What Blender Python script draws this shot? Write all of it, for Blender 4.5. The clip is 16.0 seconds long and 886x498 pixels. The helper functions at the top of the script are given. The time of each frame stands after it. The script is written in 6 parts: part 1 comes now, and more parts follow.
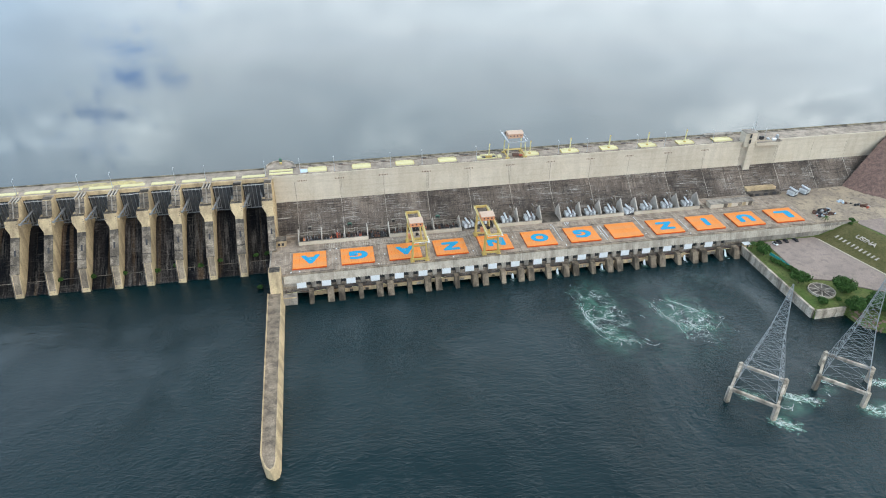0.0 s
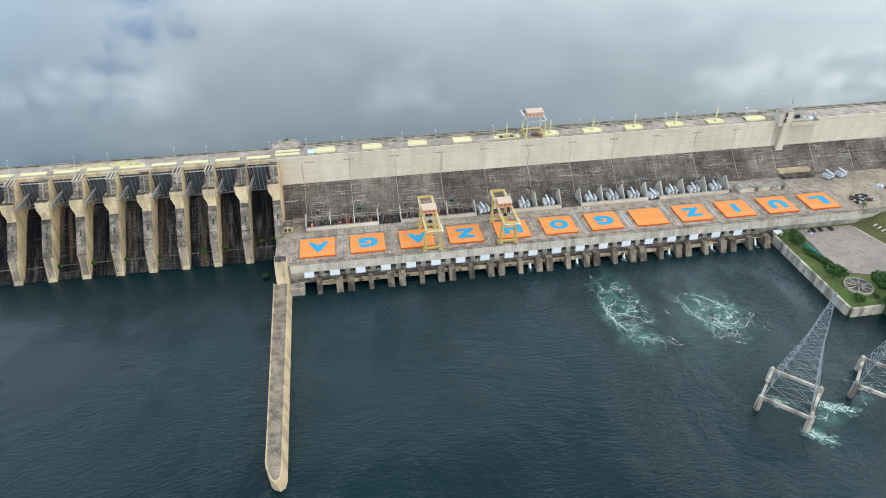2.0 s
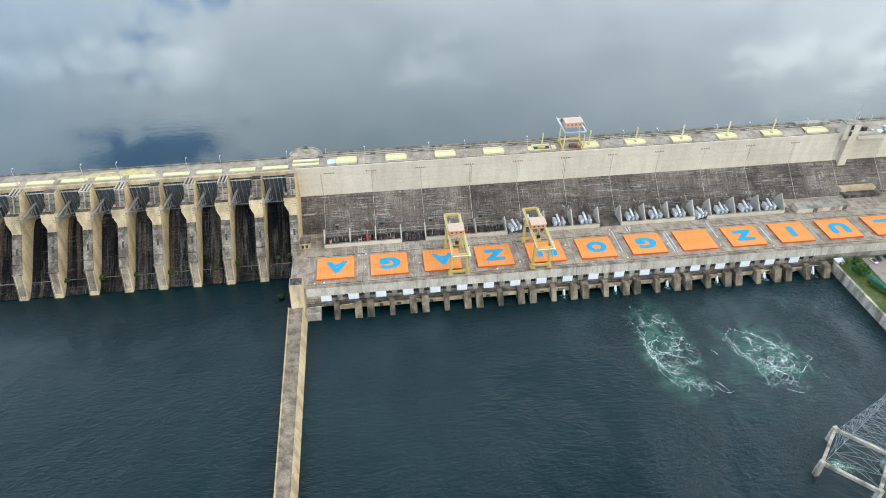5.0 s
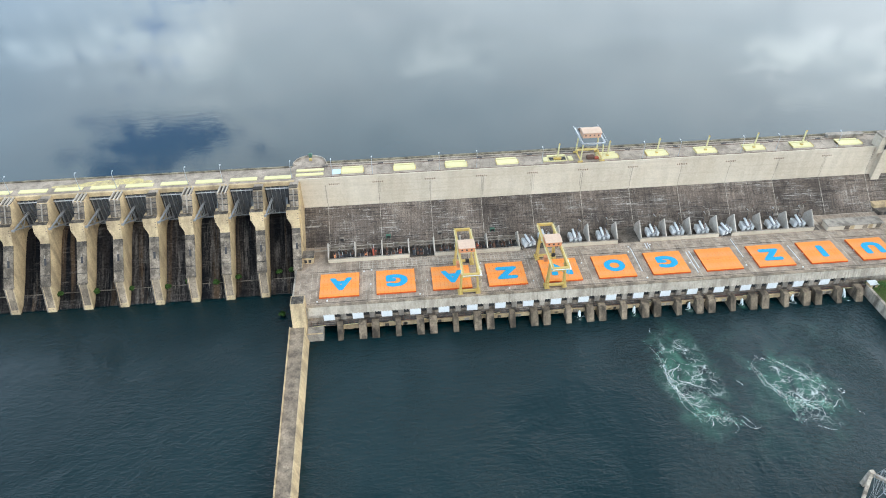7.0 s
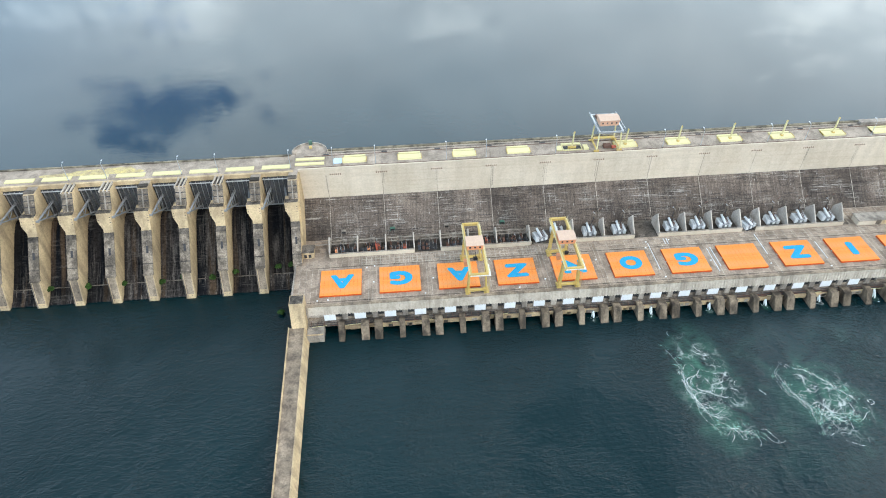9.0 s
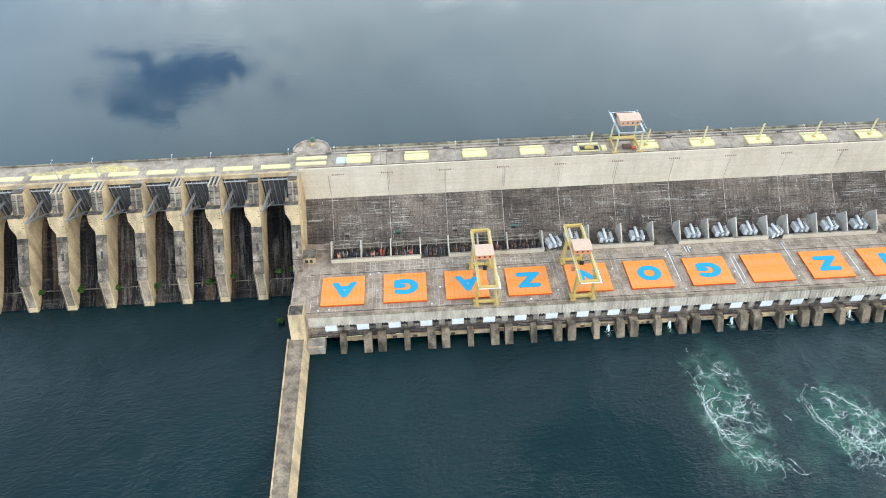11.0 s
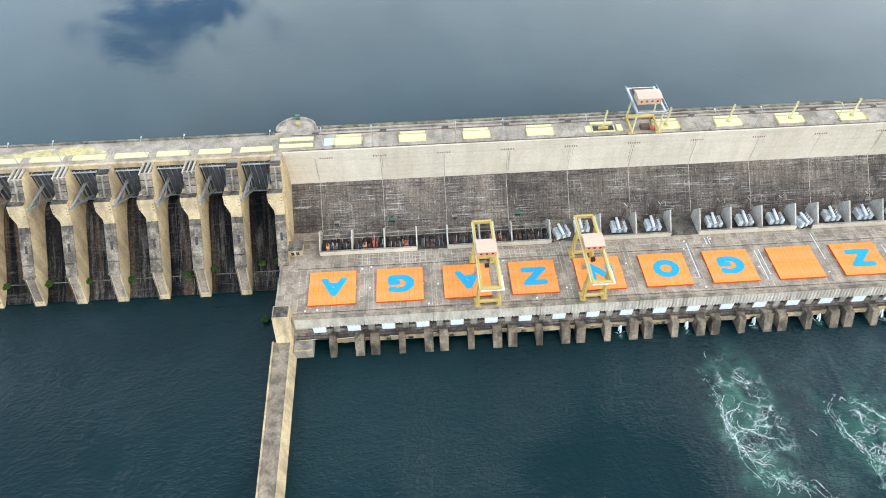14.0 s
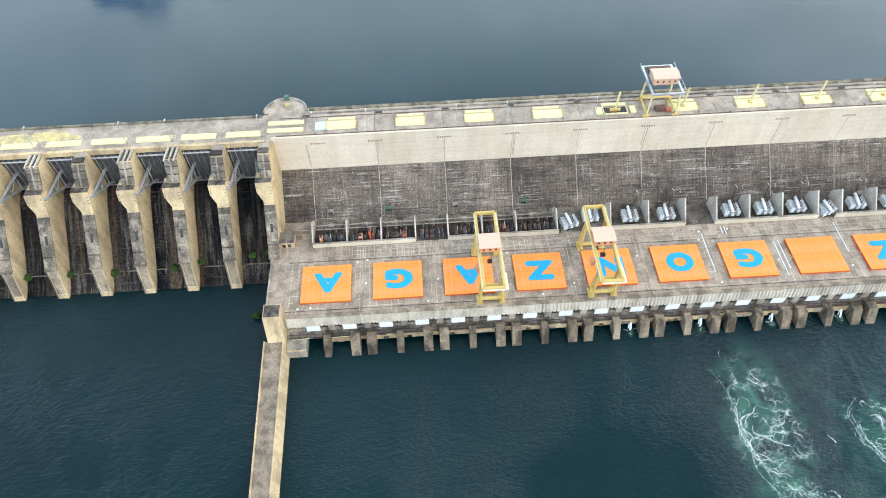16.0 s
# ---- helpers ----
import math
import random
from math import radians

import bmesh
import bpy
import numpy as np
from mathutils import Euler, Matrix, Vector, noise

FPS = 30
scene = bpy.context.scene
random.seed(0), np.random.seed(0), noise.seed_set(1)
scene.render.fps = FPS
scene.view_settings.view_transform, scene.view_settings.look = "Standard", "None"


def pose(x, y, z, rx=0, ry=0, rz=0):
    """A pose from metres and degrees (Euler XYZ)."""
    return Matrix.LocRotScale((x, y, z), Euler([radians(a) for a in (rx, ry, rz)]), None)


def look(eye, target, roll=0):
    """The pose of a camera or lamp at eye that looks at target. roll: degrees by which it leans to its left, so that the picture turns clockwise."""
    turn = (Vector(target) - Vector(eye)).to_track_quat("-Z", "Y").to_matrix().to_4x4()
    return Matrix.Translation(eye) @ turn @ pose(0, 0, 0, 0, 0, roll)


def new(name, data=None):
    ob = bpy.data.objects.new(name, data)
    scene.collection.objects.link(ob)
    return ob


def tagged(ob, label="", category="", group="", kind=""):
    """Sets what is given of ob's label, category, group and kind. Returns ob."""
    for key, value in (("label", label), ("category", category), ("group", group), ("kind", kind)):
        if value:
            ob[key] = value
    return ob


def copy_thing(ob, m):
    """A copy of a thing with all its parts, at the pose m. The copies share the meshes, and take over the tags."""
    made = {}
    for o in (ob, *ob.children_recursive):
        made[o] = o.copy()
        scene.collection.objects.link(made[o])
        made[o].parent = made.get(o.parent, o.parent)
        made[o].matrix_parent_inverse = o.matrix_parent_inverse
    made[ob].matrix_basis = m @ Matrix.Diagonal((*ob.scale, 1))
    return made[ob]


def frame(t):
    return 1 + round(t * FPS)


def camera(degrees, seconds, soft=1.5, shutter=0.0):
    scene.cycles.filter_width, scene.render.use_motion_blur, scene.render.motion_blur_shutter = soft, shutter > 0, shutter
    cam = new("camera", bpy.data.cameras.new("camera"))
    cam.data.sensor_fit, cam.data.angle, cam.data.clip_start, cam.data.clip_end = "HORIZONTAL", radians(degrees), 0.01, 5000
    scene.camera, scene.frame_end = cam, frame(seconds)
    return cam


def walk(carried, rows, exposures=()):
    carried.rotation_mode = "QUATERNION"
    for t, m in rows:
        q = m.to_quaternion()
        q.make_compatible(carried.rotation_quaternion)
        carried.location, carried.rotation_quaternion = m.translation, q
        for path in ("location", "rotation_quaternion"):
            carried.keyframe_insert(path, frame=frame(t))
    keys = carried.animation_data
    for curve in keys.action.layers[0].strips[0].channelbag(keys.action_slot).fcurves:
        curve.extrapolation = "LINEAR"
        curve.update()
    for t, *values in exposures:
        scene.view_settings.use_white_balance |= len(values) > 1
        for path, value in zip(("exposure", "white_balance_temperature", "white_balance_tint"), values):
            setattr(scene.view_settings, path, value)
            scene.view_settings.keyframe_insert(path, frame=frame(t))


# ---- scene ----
cam = camera(69.3, 16.0, soft=1.0)
PATH = [
    (0, (20.964, -328.712, 224.197), (21.269, -327.037, 223.148), -0.0),
    (0.5, (21.995, -322.183, 225.801), (22.291, -320.526, 224.72), -0.1),
    (1, (22.716, -315.684, 226.992), (22.999, -314.044, 225.883), -0.2),
    (1.5, (23.307, -309.344, 227.756), (23.579, -307.719, 226.622), -0.2),
    (2, (24.055, -302.875, 229.146), (24.312, -301.266, 227.986), -0.2),
    (2.5, (24.698, -296.437, 230.501), (24.941, -294.843, 229.318), -0.2),
    (3, (25.324, -290.035, 231.474), (25.553, -288.444, 230.283), -0.2),
    (3.5, (25.787, -284.137, 231.911), (26.003, -282.549, 230.714), -0.2),
    (4, (26.971, -277.806, 233.285), (27.172, -276.223, 232.08), -0.4),
    (6.5, (30.878, -249.073, 234.377), (31.019, -247.506, 233.141), -0.6),
    (7, (31.394, -243.611, 234.046), (31.533, -242.049, 232.804), -0.6),
    (7.5, (32.146, -237.608, 234.14), (32.281, -236.063, 232.877), -0.7),
    (8, (33.074, -231.951, 234.267), (33.2, -230.423, 232.983), -0.8),
    (8.5, (33.699, -226.301, 234.548), (33.815, -224.791, 233.242), -0.9),
    (9, (34.039, -220.463, 234.596), (34.147, -218.967, 233.273), -0.9),
    (11.5, (37.461, -190.927, 235.8), (37.53, -189.503, 234.397), -1.1),
    (12, (37.962, -185.124, 235.191), (38.03, -183.719, 233.77), -1.1),
    (12.5, (38.314, -179.737, 234.433), (38.382, -178.353, 232.991), -1.1),
    (13, (38.803, -173.92, 233.654), (38.869, -172.559, 232.19), -1.1),
    (13.5, (39.304, -168.269, 232.953), (39.368, -166.93, 231.468), -1.1),
    (14, (39.833, -163.154, 232.094), (39.895, -161.837, 230.59), -1.1),
    (14.5, (40.284, -157.55, 231.297), (40.344, -156.257, 229.772), -1.2),
    (15, (40.61, -151.828, 230.689), (40.668, -150.564, 229.141), -1.2),
    (15.5, (41.195, -145.857, 230.272), (41.249, -144.622, 228.7), -1.3),
    (16, (41.523, -140.009, 230.001), (41.574, -138.804, 228.406), -1.4),
]
walk(cam, [(t, look(eye, target, roll)) for t, eye, target, roll in PATH],
     [(0, -0.82), (2, -0.70), (4, -0.63), (7, -0.60), (9, -0.54), (12.5, -0.43), (16, -0.33)])

# ---- world, sun, exposure ----
world = bpy.data.worlds.new("cloudy_sky")
scene.world = world
world.use_nodes = True
SUN_EL, SUN_AZ = 52.0, 128.0   # degrees; azimuth clockwise from +y (upstream)


def build_world():
    nt = world.node_tree
    nt.nodes.clear()
    N, L = nt.nodes.new, nt.links.new
    out, bg = N("ShaderNodeOutputWorld"), N("ShaderNodeBackground")
    sky = N("ShaderNodeTexSky")
    sky.sky_type, sky.sun_disc = "NISHITA", False
    sky.sun_elevation, sky.sun_rotation = radians(SUN_EL), radians(SUN_AZ)
    skys = N("ShaderNodeVectorMath"); skys.operation = "MULTIPLY"; skys.inputs[1].default_value = (0.15, 0.34, 0.62)
    L(sky.outputs[0], skys.inputs[0])
    co, sep = N("ShaderNodeTexCoord"), N("ShaderNodeSeparateXYZ")
    L(co.outputs["Generated"], sep.inputs[0])
    zz = N("ShaderNodeMath"); zz.operation = "MAXIMUM"; zz.inputs[1].default_value = 0.02
    L(sep.outputs[2], zz.inputs[0])
    za = N("ShaderNodeMath"); za.inputs[1].default_value = 0.25
    L(zz.outputs[0], za.inputs[0])
    pl = N("ShaderNodeVectorMath"); pl.operation = "DIVIDE"
    cz = N("ShaderNodeCombineXYZ")
    for k in range(3):
        L(za.outputs[0], cz.inputs[k])
    L(co.outputs["Generated"], pl.inputs[0]); L(cz.outputs[0], pl.inputs[1])
    n1 = N("ShaderNodeTexNoise"); n1.inputs["Scale"].default_value = 9.0; n1.inputs["Detail"].default_value = 10; n1.inputs["Roughness"].default_value = 0.68; n1.inputs["Distortion"].default_value = 0.9
    n2 = N("ShaderNodeTexNoise"); n2.inputs["Scale"].default_value = 3.4; n2.inputs["Detail"].default_value = 8; n2.inputs["Roughness"].default_value = 0.6; n2.inputs["Distortion"].default_value = 0.5
    mp1 = N("ShaderNodeMapping"); mp1.inputs["Scale"].default_value, mp1.inputs["Location"].default_value = (0.8, 1.7, 1.0), (0.37, 0.2, 0)
    L(pl.outputs[0], mp1.inputs[0]); L(mp1.outputs[0], n1.inputs[0])

    def opening(x, y, rx, ry):
        """How far a direction lies from the middle of a break in the clouds."""
        q = N("ShaderNodeMapping")
        q.inputs["Scale"].default_value, q.inputs["Location"].default_value = (1 / rx, 1 / ry, 0), (-x / rx, -y / ry, 0)
        ln = N("ShaderNodeVectorMath"); ln.operation = "LENGTH"
        L(pl.outputs[0], q.inputs[0]); L(q.outputs[0], ln.inputs[0])
        return ln.outputs["Value"]

    def calc(op, a, b):
        x = N("ShaderNodeMath"); x.operation = op
        for v, s in ((a, x.inputs[0]), (b, x.inputs[1])):
            if isinstance(v, float):
                s.default_value = v
            else:
                L(v, s)
        return x.outputs[0]

    gaps = calc("MINIMUM", opening(-0.47, 1.20, 0.15, 0.11), calc("ADD", opening(-0.53, 1.78, 0.22, 0.65), 0.85))
    cover = calc("ADD", gaps, calc("MULTIPLY", calc("SUBTRACT", n1.outputs[0], 0.5), 7.0))
    mp2 = N("ShaderNodeMapping"); mp2.inputs["Location"].default_value = (2.1, 17.2, 2.0)
    L(pl.outputs[0], mp2.inputs[0]); L(mp2.outputs[0], n2.inputs[0])
    r1 = N("ShaderNodeValToRGB")          # cloud cover
    r1.color_ramp.elements[0].position, r1.color_ramp.elements[1].position = 0.55, 0.90
    r1.color_ramp.elements[0].color = (0.22, 0.22, 0.22, 1)
    L(cover, r1.inputs[0])
    r2 = N("ShaderNodeValToRGB")          # bright and dull parts of the clouds
    r2.color_ramp.elements[0].position, r2.color_ramp.elements[1].position = 0.36, 0.68
    r2.color_ramp.elements[0].color = (0.90, 0.95, 0.99, 1)
    r2.color_ramp.elements[1].color = (1.16, 1.20, 1.22, 1)
    L(n2.outputs[0], r2.inputs[0])
    el = N("ShaderNodeValToRGB")          # the cloud deck is thinner and brighter towards the horizon
    el.color_ramp.elements[0].position, el.color_ramp.elements[1].position = 0.12, 0.90
    el.color_ramp.elements[0].color, el.color_ramp.elements[1].color = (2.80, 3.02, 3.20, 1), (0.68, 0.80, 0.95, 1)
    for at_, c_ in ((0.38, (4.25, 4.68, 5.0, 1)), (0.55, (4.05, 4.6, 5.1, 1)), (0.67, (1.95, 2.32, 2.72, 1)), (0.76, (1.42, 1.72, 2.05, 1))):
        el.color_ramp.elements.new(at_).color = c_
    L(sep.outputs[2], el.inputs[0])
    ml = N("ShaderNodeMix"); ml.data_type, ml.blend_type = "RGBA", "MULTIPLY"; ml.inputs["Factor"].default_value = 1.0
    L(r2.outputs[0], ml.inputs[6]); L(el.outputs[0], ml.inputs[7])
    mx = N("ShaderNodeMix"); mx.data_type = "RGBA"
    L(r1.outputs[0], mx.inputs["Factor"]); L(skys.outputs[0], mx.inputs[6]); L(ml.outputs[2], mx.inputs[7])
    # bright torn wisps below the deck
    n3 = N("ShaderNodeTexNoise"); n3.inputs["Scale"].default_value = 9.0; n3.inputs["Detail"].default_value = 9; n3.inputs["Roughness"].default_value = 0.62; n3.inputs["Distortion"].default_value = 1.0
    mp3 = N("ShaderNodeMapping"); mp3.inputs["Scale"].default_value = (0.7, 1.9, 1.0); mp3.inputs["Rotation"].default_value = (0, 0, 0.25)
    L(pl.outputs[0], mp3.inputs[0]); L(mp3.outputs[0], n3.inputs[0])
    near = calc("MINIMUM", opening(-0.60, 1.56, 0.24, 0.13), calc("MINIMUM", opening(0.15, 1.50, 0.15, 0.09), opening(1.05, 1.30, 0.24, 0.11)))
    torn = calc("ADD", near, calc("MULTIPLY", calc("SUBTRACT", n3.outputs[0], 0.5), 6.0))
    r3 = N("ShaderNodeValToRGB")
    r3.color_ramp.elements[0].position, r3.color_ramp.elements[1].position = 0.15, 0.95
    r3.color_ramp.elements[0].color, r3.color_ramp.elements[1].color = (1.50, 1.46, 1.40, 1), (1, 1, 1, 1)
    L(torn, r3.inputs[0])
    wsp = N("ShaderNodeMix"); wsp.data_type, wsp.blend_type = "RGBA", "MULTIPLY"; wsp.inputs["Factor"].default_value = 1.0
    L(mx.outputs[2], wsp.inputs[6]); L(r3.outputs[0], wsp.inputs[7])
    # the deck thickens and turns bluer towards one side
    px = N("ShaderNodeSeparateXYZ"); L(pl.outputs[0], px.inputs[0])
    r4 = N("ShaderNodeValToRGB")
    r4.color_ramp.elements[0].position, r4.color_ramp.elements[1].position = 0.05, 0.42
    r4.color_ramp.elements[0].color, r4.color_ramp.elements[1].color = (0.56, 0.67, 0.80, 1), (1, 1, 1, 1)
    r4.color_ramp.elements.new(0.95).color = (1.12, 1.10, 1.08, 1)
    L(calc("MULTIPLY", calc("ADD", px.outputs[0], 1.2), 0.5), r4.inputs[0])
    side = N("ShaderNodeMix"); side.data_type, side.blend_type = "RGBA", "MULTIPLY"; side.inputs["Factor"].default_value = 1.0
    L(wsp.outputs[2], side.inputs[6]); L(r4.outputs[0], side.inputs[7])
    L(side.outputs[2], bg.inputs[0]); bg.inputs[1].default_value = 1.0
    L(bg.outputs[0], out.inputs[0])


build_world()
sun_data = bpy.data.lights.new("sun", "SUN")
sun_data.energy, sun_data.angle, sun_data.color = 1.4, radians(10), (1.0, 0.91, 0.78)
sun = new("sun", sun_data)
_el, _az = radians(SUN_EL), radians(SUN_AZ)
sun.matrix_world = look((300 * math.sin(_az), 300 * math.cos(_az), 400), (300 * math.sin(_az) - math.sin(_az) * math.cos(_el), 300 * math.cos(_az) - math.cos(_az) * math.cos(_el), 400 - math.sin(_el)))


# ---- materials ----
def rgb(c):
    return (c[0], c[1], c[2], 1)


class Mat:
    """A small builder of node materials on object coordinates."""

    def __init__(self, name, rough=0.8, metal=0.0, spec=0.4, placed=False):
        self.m = bpy.data.materials.new(name)
        self.m.use_nodes = True
        self.nt = self.m.node_tree
        self.b = self.nt.nodes["Principled BSDF"]
        self.b.inputs["Roughness"].default_value = rough
        self.b.inputs["Metallic"].default_value = metal
        self.b.inputs["Specular IOR Level"].default_value = spec
        self.co = self.nt.nodes.new("ShaderNodeNewGeometry").outputs["Position"] if placed else self.nt.nodes.new("ShaderNodeTexCoord").outputs["Object"]

    def n(self, kind):
        return self.nt.nodes.new(kind)

    def link(self, a, b):
        self.nt.links.new(a, b)

    def noise(self, scale, detail=4, stretch=None, rough=0.55, distort=0.0, off=(0, 0, 0)):
        t = self.n("ShaderNodeTexNoise")
        t.inputs["Scale"].default_value, t.inputs["Detail"].default_value = scale, detail
        t.inputs["Roughness"].default_value, t.inputs["Distortion"].default_value = rough, distort
        mp = self.n("ShaderNodeMapping")
        mp.inputs["Scale"].default_value = stretch or (1, 1, 1)
        mp.inputs["Location"].default_value = off
        self.link(self.co, mp.inputs[0])
        self.link(mp.outputs[0], t.inputs[0])
        return t.outputs[0]

    def ramp(self, fac, a, b, ca=(0, 0, 0), cb=(1, 1, 1)):
        r = self.n("ShaderNodeValToRGB")
        e = r.color_ramp.elements
        e[0].position, e[1].position, e[0].color, e[1].color = a, b, rgb(ca), rgb(cb)
        self.link(fac, r.inputs[0])
        return r.outputs[0]

    def mix(self, fac, a, b, mode="MIX"):
        x = self.n("ShaderNodeMix")
        x.data_type, x.blend_type = "RGBA", mode
        for v, s in ((fac, x.inputs["Factor"]), (a, x.inputs[6]), (b, x.inputs[7])):
            if isinstance(v, (int, float)):
                s.default_value = v
            elif isinstance(v, tuple):
                s.default_value = rgb(v)
            else:
                self.link(v, s)
        return x.outputs[2]

    def math(self, op, a, b=0.0):
        x = self.n("ShaderNodeMath")
        x.operation = op
        for v, s in ((a, x.inputs[0]), (b, x.inputs[1])):
            if isinstance(v, (int, float)):
                s.default_value = v
            else:
                self.link(v, s)
        return x.outputs[0]

    def vary(self, col, amount):
        """Each object of its own a little lighter or darker."""
        o = self.math("FRACT", self.math("ADD", self.n("ShaderNodeObjectInfo").outputs["Random"], self.n("ShaderNodeNewGeometry").outputs["Random Per Island"]))
        lo, hi = 1 - amount, 1 + amount * 0.6
        return self.mix(1.0, col, self.ramp(o, 0, 1, (lo, lo, lo), (hi, hi, hi)), "MULTIPLY")

    def done(self, col, bump=None, dist=0.05, strength=0.5):
        self.link(col, self.b.inputs["Base Color"])
        if bump is not None:
            p = self.n("ShaderNodeBump")
            p.inputs["Strength"].default_value, p.inputs["Distance"].default_value = strength, dist
            self.link(bump, p.inputs["Height"])
            self.link(p.outputs[0], self.b.inputs["Normal"])
        return self.m


def concrete(name, light, dark, stain, streak=0.5, big=0.05, vary=0.0, level=(0.45, 0.62), rough=0.85, lifts=0.0, fine=0.5):
    """Weathered concrete: broad mottling, fine grain, stains that run down, and the lines of its pours."""
    light, dark, stain = ((c[0] * 1.05, c[1], c[2] * 0.94) for c in (light, dark, stain))
    k = Mat(name, rough, 0, 0.10, True)
    col = k.mix(k.ramp(k.noise(big, 6), 0.35, 0.65), light, dark)
    col = k.mix(k.math("MULTIPLY", k.ramp(k.noise(1.0, 5, (0.22, 0.22, 0.035)), *level), streak), col, stain)
    col = k.mix(k.math("MULTIPLY", k.ramp(k.noise(0.35, 7, off=(5, 3, 1)), 0.52, 0.72), 0.55 * streak), col, stain)
    if lifts:
        line = k.ramp(k.noise(1.0, 5, (0.02, 0.02, 0.75), off=(1, 7, 2)), 0.5, 0.62)
        col = k.mix(k.math("MULTIPLY", line, lifts), col, stain)
    g = k.noise(1.3, 7, rough=0.65)
    col = k.mix(fine, col, k.ramp(g, 0.3, 0.7, (0.45, 0.45, 0.45), (1.5, 1.5, 1.5)), "MULTIPLY")
    if vary:
        col = k.vary(col, vary)
    return k.done(col, g, 0.06, 0.5)


def paint(name, col, worn, rough=0.5, metal=0.0, amount=0.5, vary=0.0, scale=0.6):
    """Paint that has faded and worn in patches."""
    k = Mat(name, rough, metal, 0.2)
    c = k.mix(k.math("MULTIPLY", k.ramp(k.noise(scale, 6), 0.45, 0.7), amount), col, worn)
    c = k.mix(0.25, c, k.ramp(k.noise(2.5, 4), 0.3, 0.7, (0.6, 0.6, 0.6), (1.3, 1.3, 1.3)), "MULTIPLY")
    if vary:
        c = k.vary(c, vary)
    return k.done(c, k.noise(3.0, 3), 0.02, 0.3)


def dark_face():
    """The sloping face of the dam: black weathering, fine lift lines and form marks, thin lime runs."""
    k = Mat("weathered_dam_face", 0.9, 0, 0.08, True)
    col = k.mix(k.ramp(k.noise(0.04, 7, rough=0.65), 0.40, 0.62), (0.205, 0.160, 0.128), (0.078, 0.062, 0.052))
    streak = k.ramp(k.noise(1.0, 6, (1.1, 0.06, 0.06), rough=0.7, off=(7, 7, 1)), 0.40, 0.62)
    col = k.mix(k.math("MULTIPLY", streak, 0.5), col, (0.034, 0.030, 0.028))
    lift = k.ramp(k.noise(1.0, 6, (0.05, 1.3, 1.7), rough=0.75), 0.53, 0.60)
    form = k.ramp(k.noise(1.0, 6, (2.2, 0.07, 0.07), rough=0.75, off=(2, 0, 5)), 0.56, 0.63)
    patchy = k.ramp(k.noise(0.10, 7, off=(6, 2, 8), rough=0.7), 0.44, 0.62)
    net = k.math("MULTIPLY", k.math("MAXIMUM", lift, k.math("MULTIPLY", form, 0.75)), patchy)
    col = k.mix(k.math("MULTIPLY", net, 0.85), col, (0.40, 0.365, 0.325))
    gap = k.ramp(k.noise(1.0, 5, (0.07, 1.2, 1.6), rough=0.75, off=(3, 8, 4)), 0.54, 0.60)
    col = k.mix(k.math("MULTIPLY", gap, 0.6), col, (0.020, 0.018, 0.018))
    runs = k.math("MULTIPLY", k.ramp(k.noise(1.0, 7, (1.7, 0.18, 0.18), rough=0.75), 0.60, 0.65), k.ramp(k.noise(0.2, 6, off=(9, 1, 3)), 0.50, 0.60))
    col = k.mix(k.math("MULTIPLY", runs, 0.8), col, (0.50, 0.47, 0.43))
    g = k.noise(1.4, 8, rough=0.75)
    col = k.mix(0.8, col, k.ramp(g, 0.32, 0.68, (0.28, 0.28, 0.28), (1.8, 1.8, 1.8)), "MULTIPLY")
    return k.done(k.vary(col, 0.15), g, 0.10, 0.7)


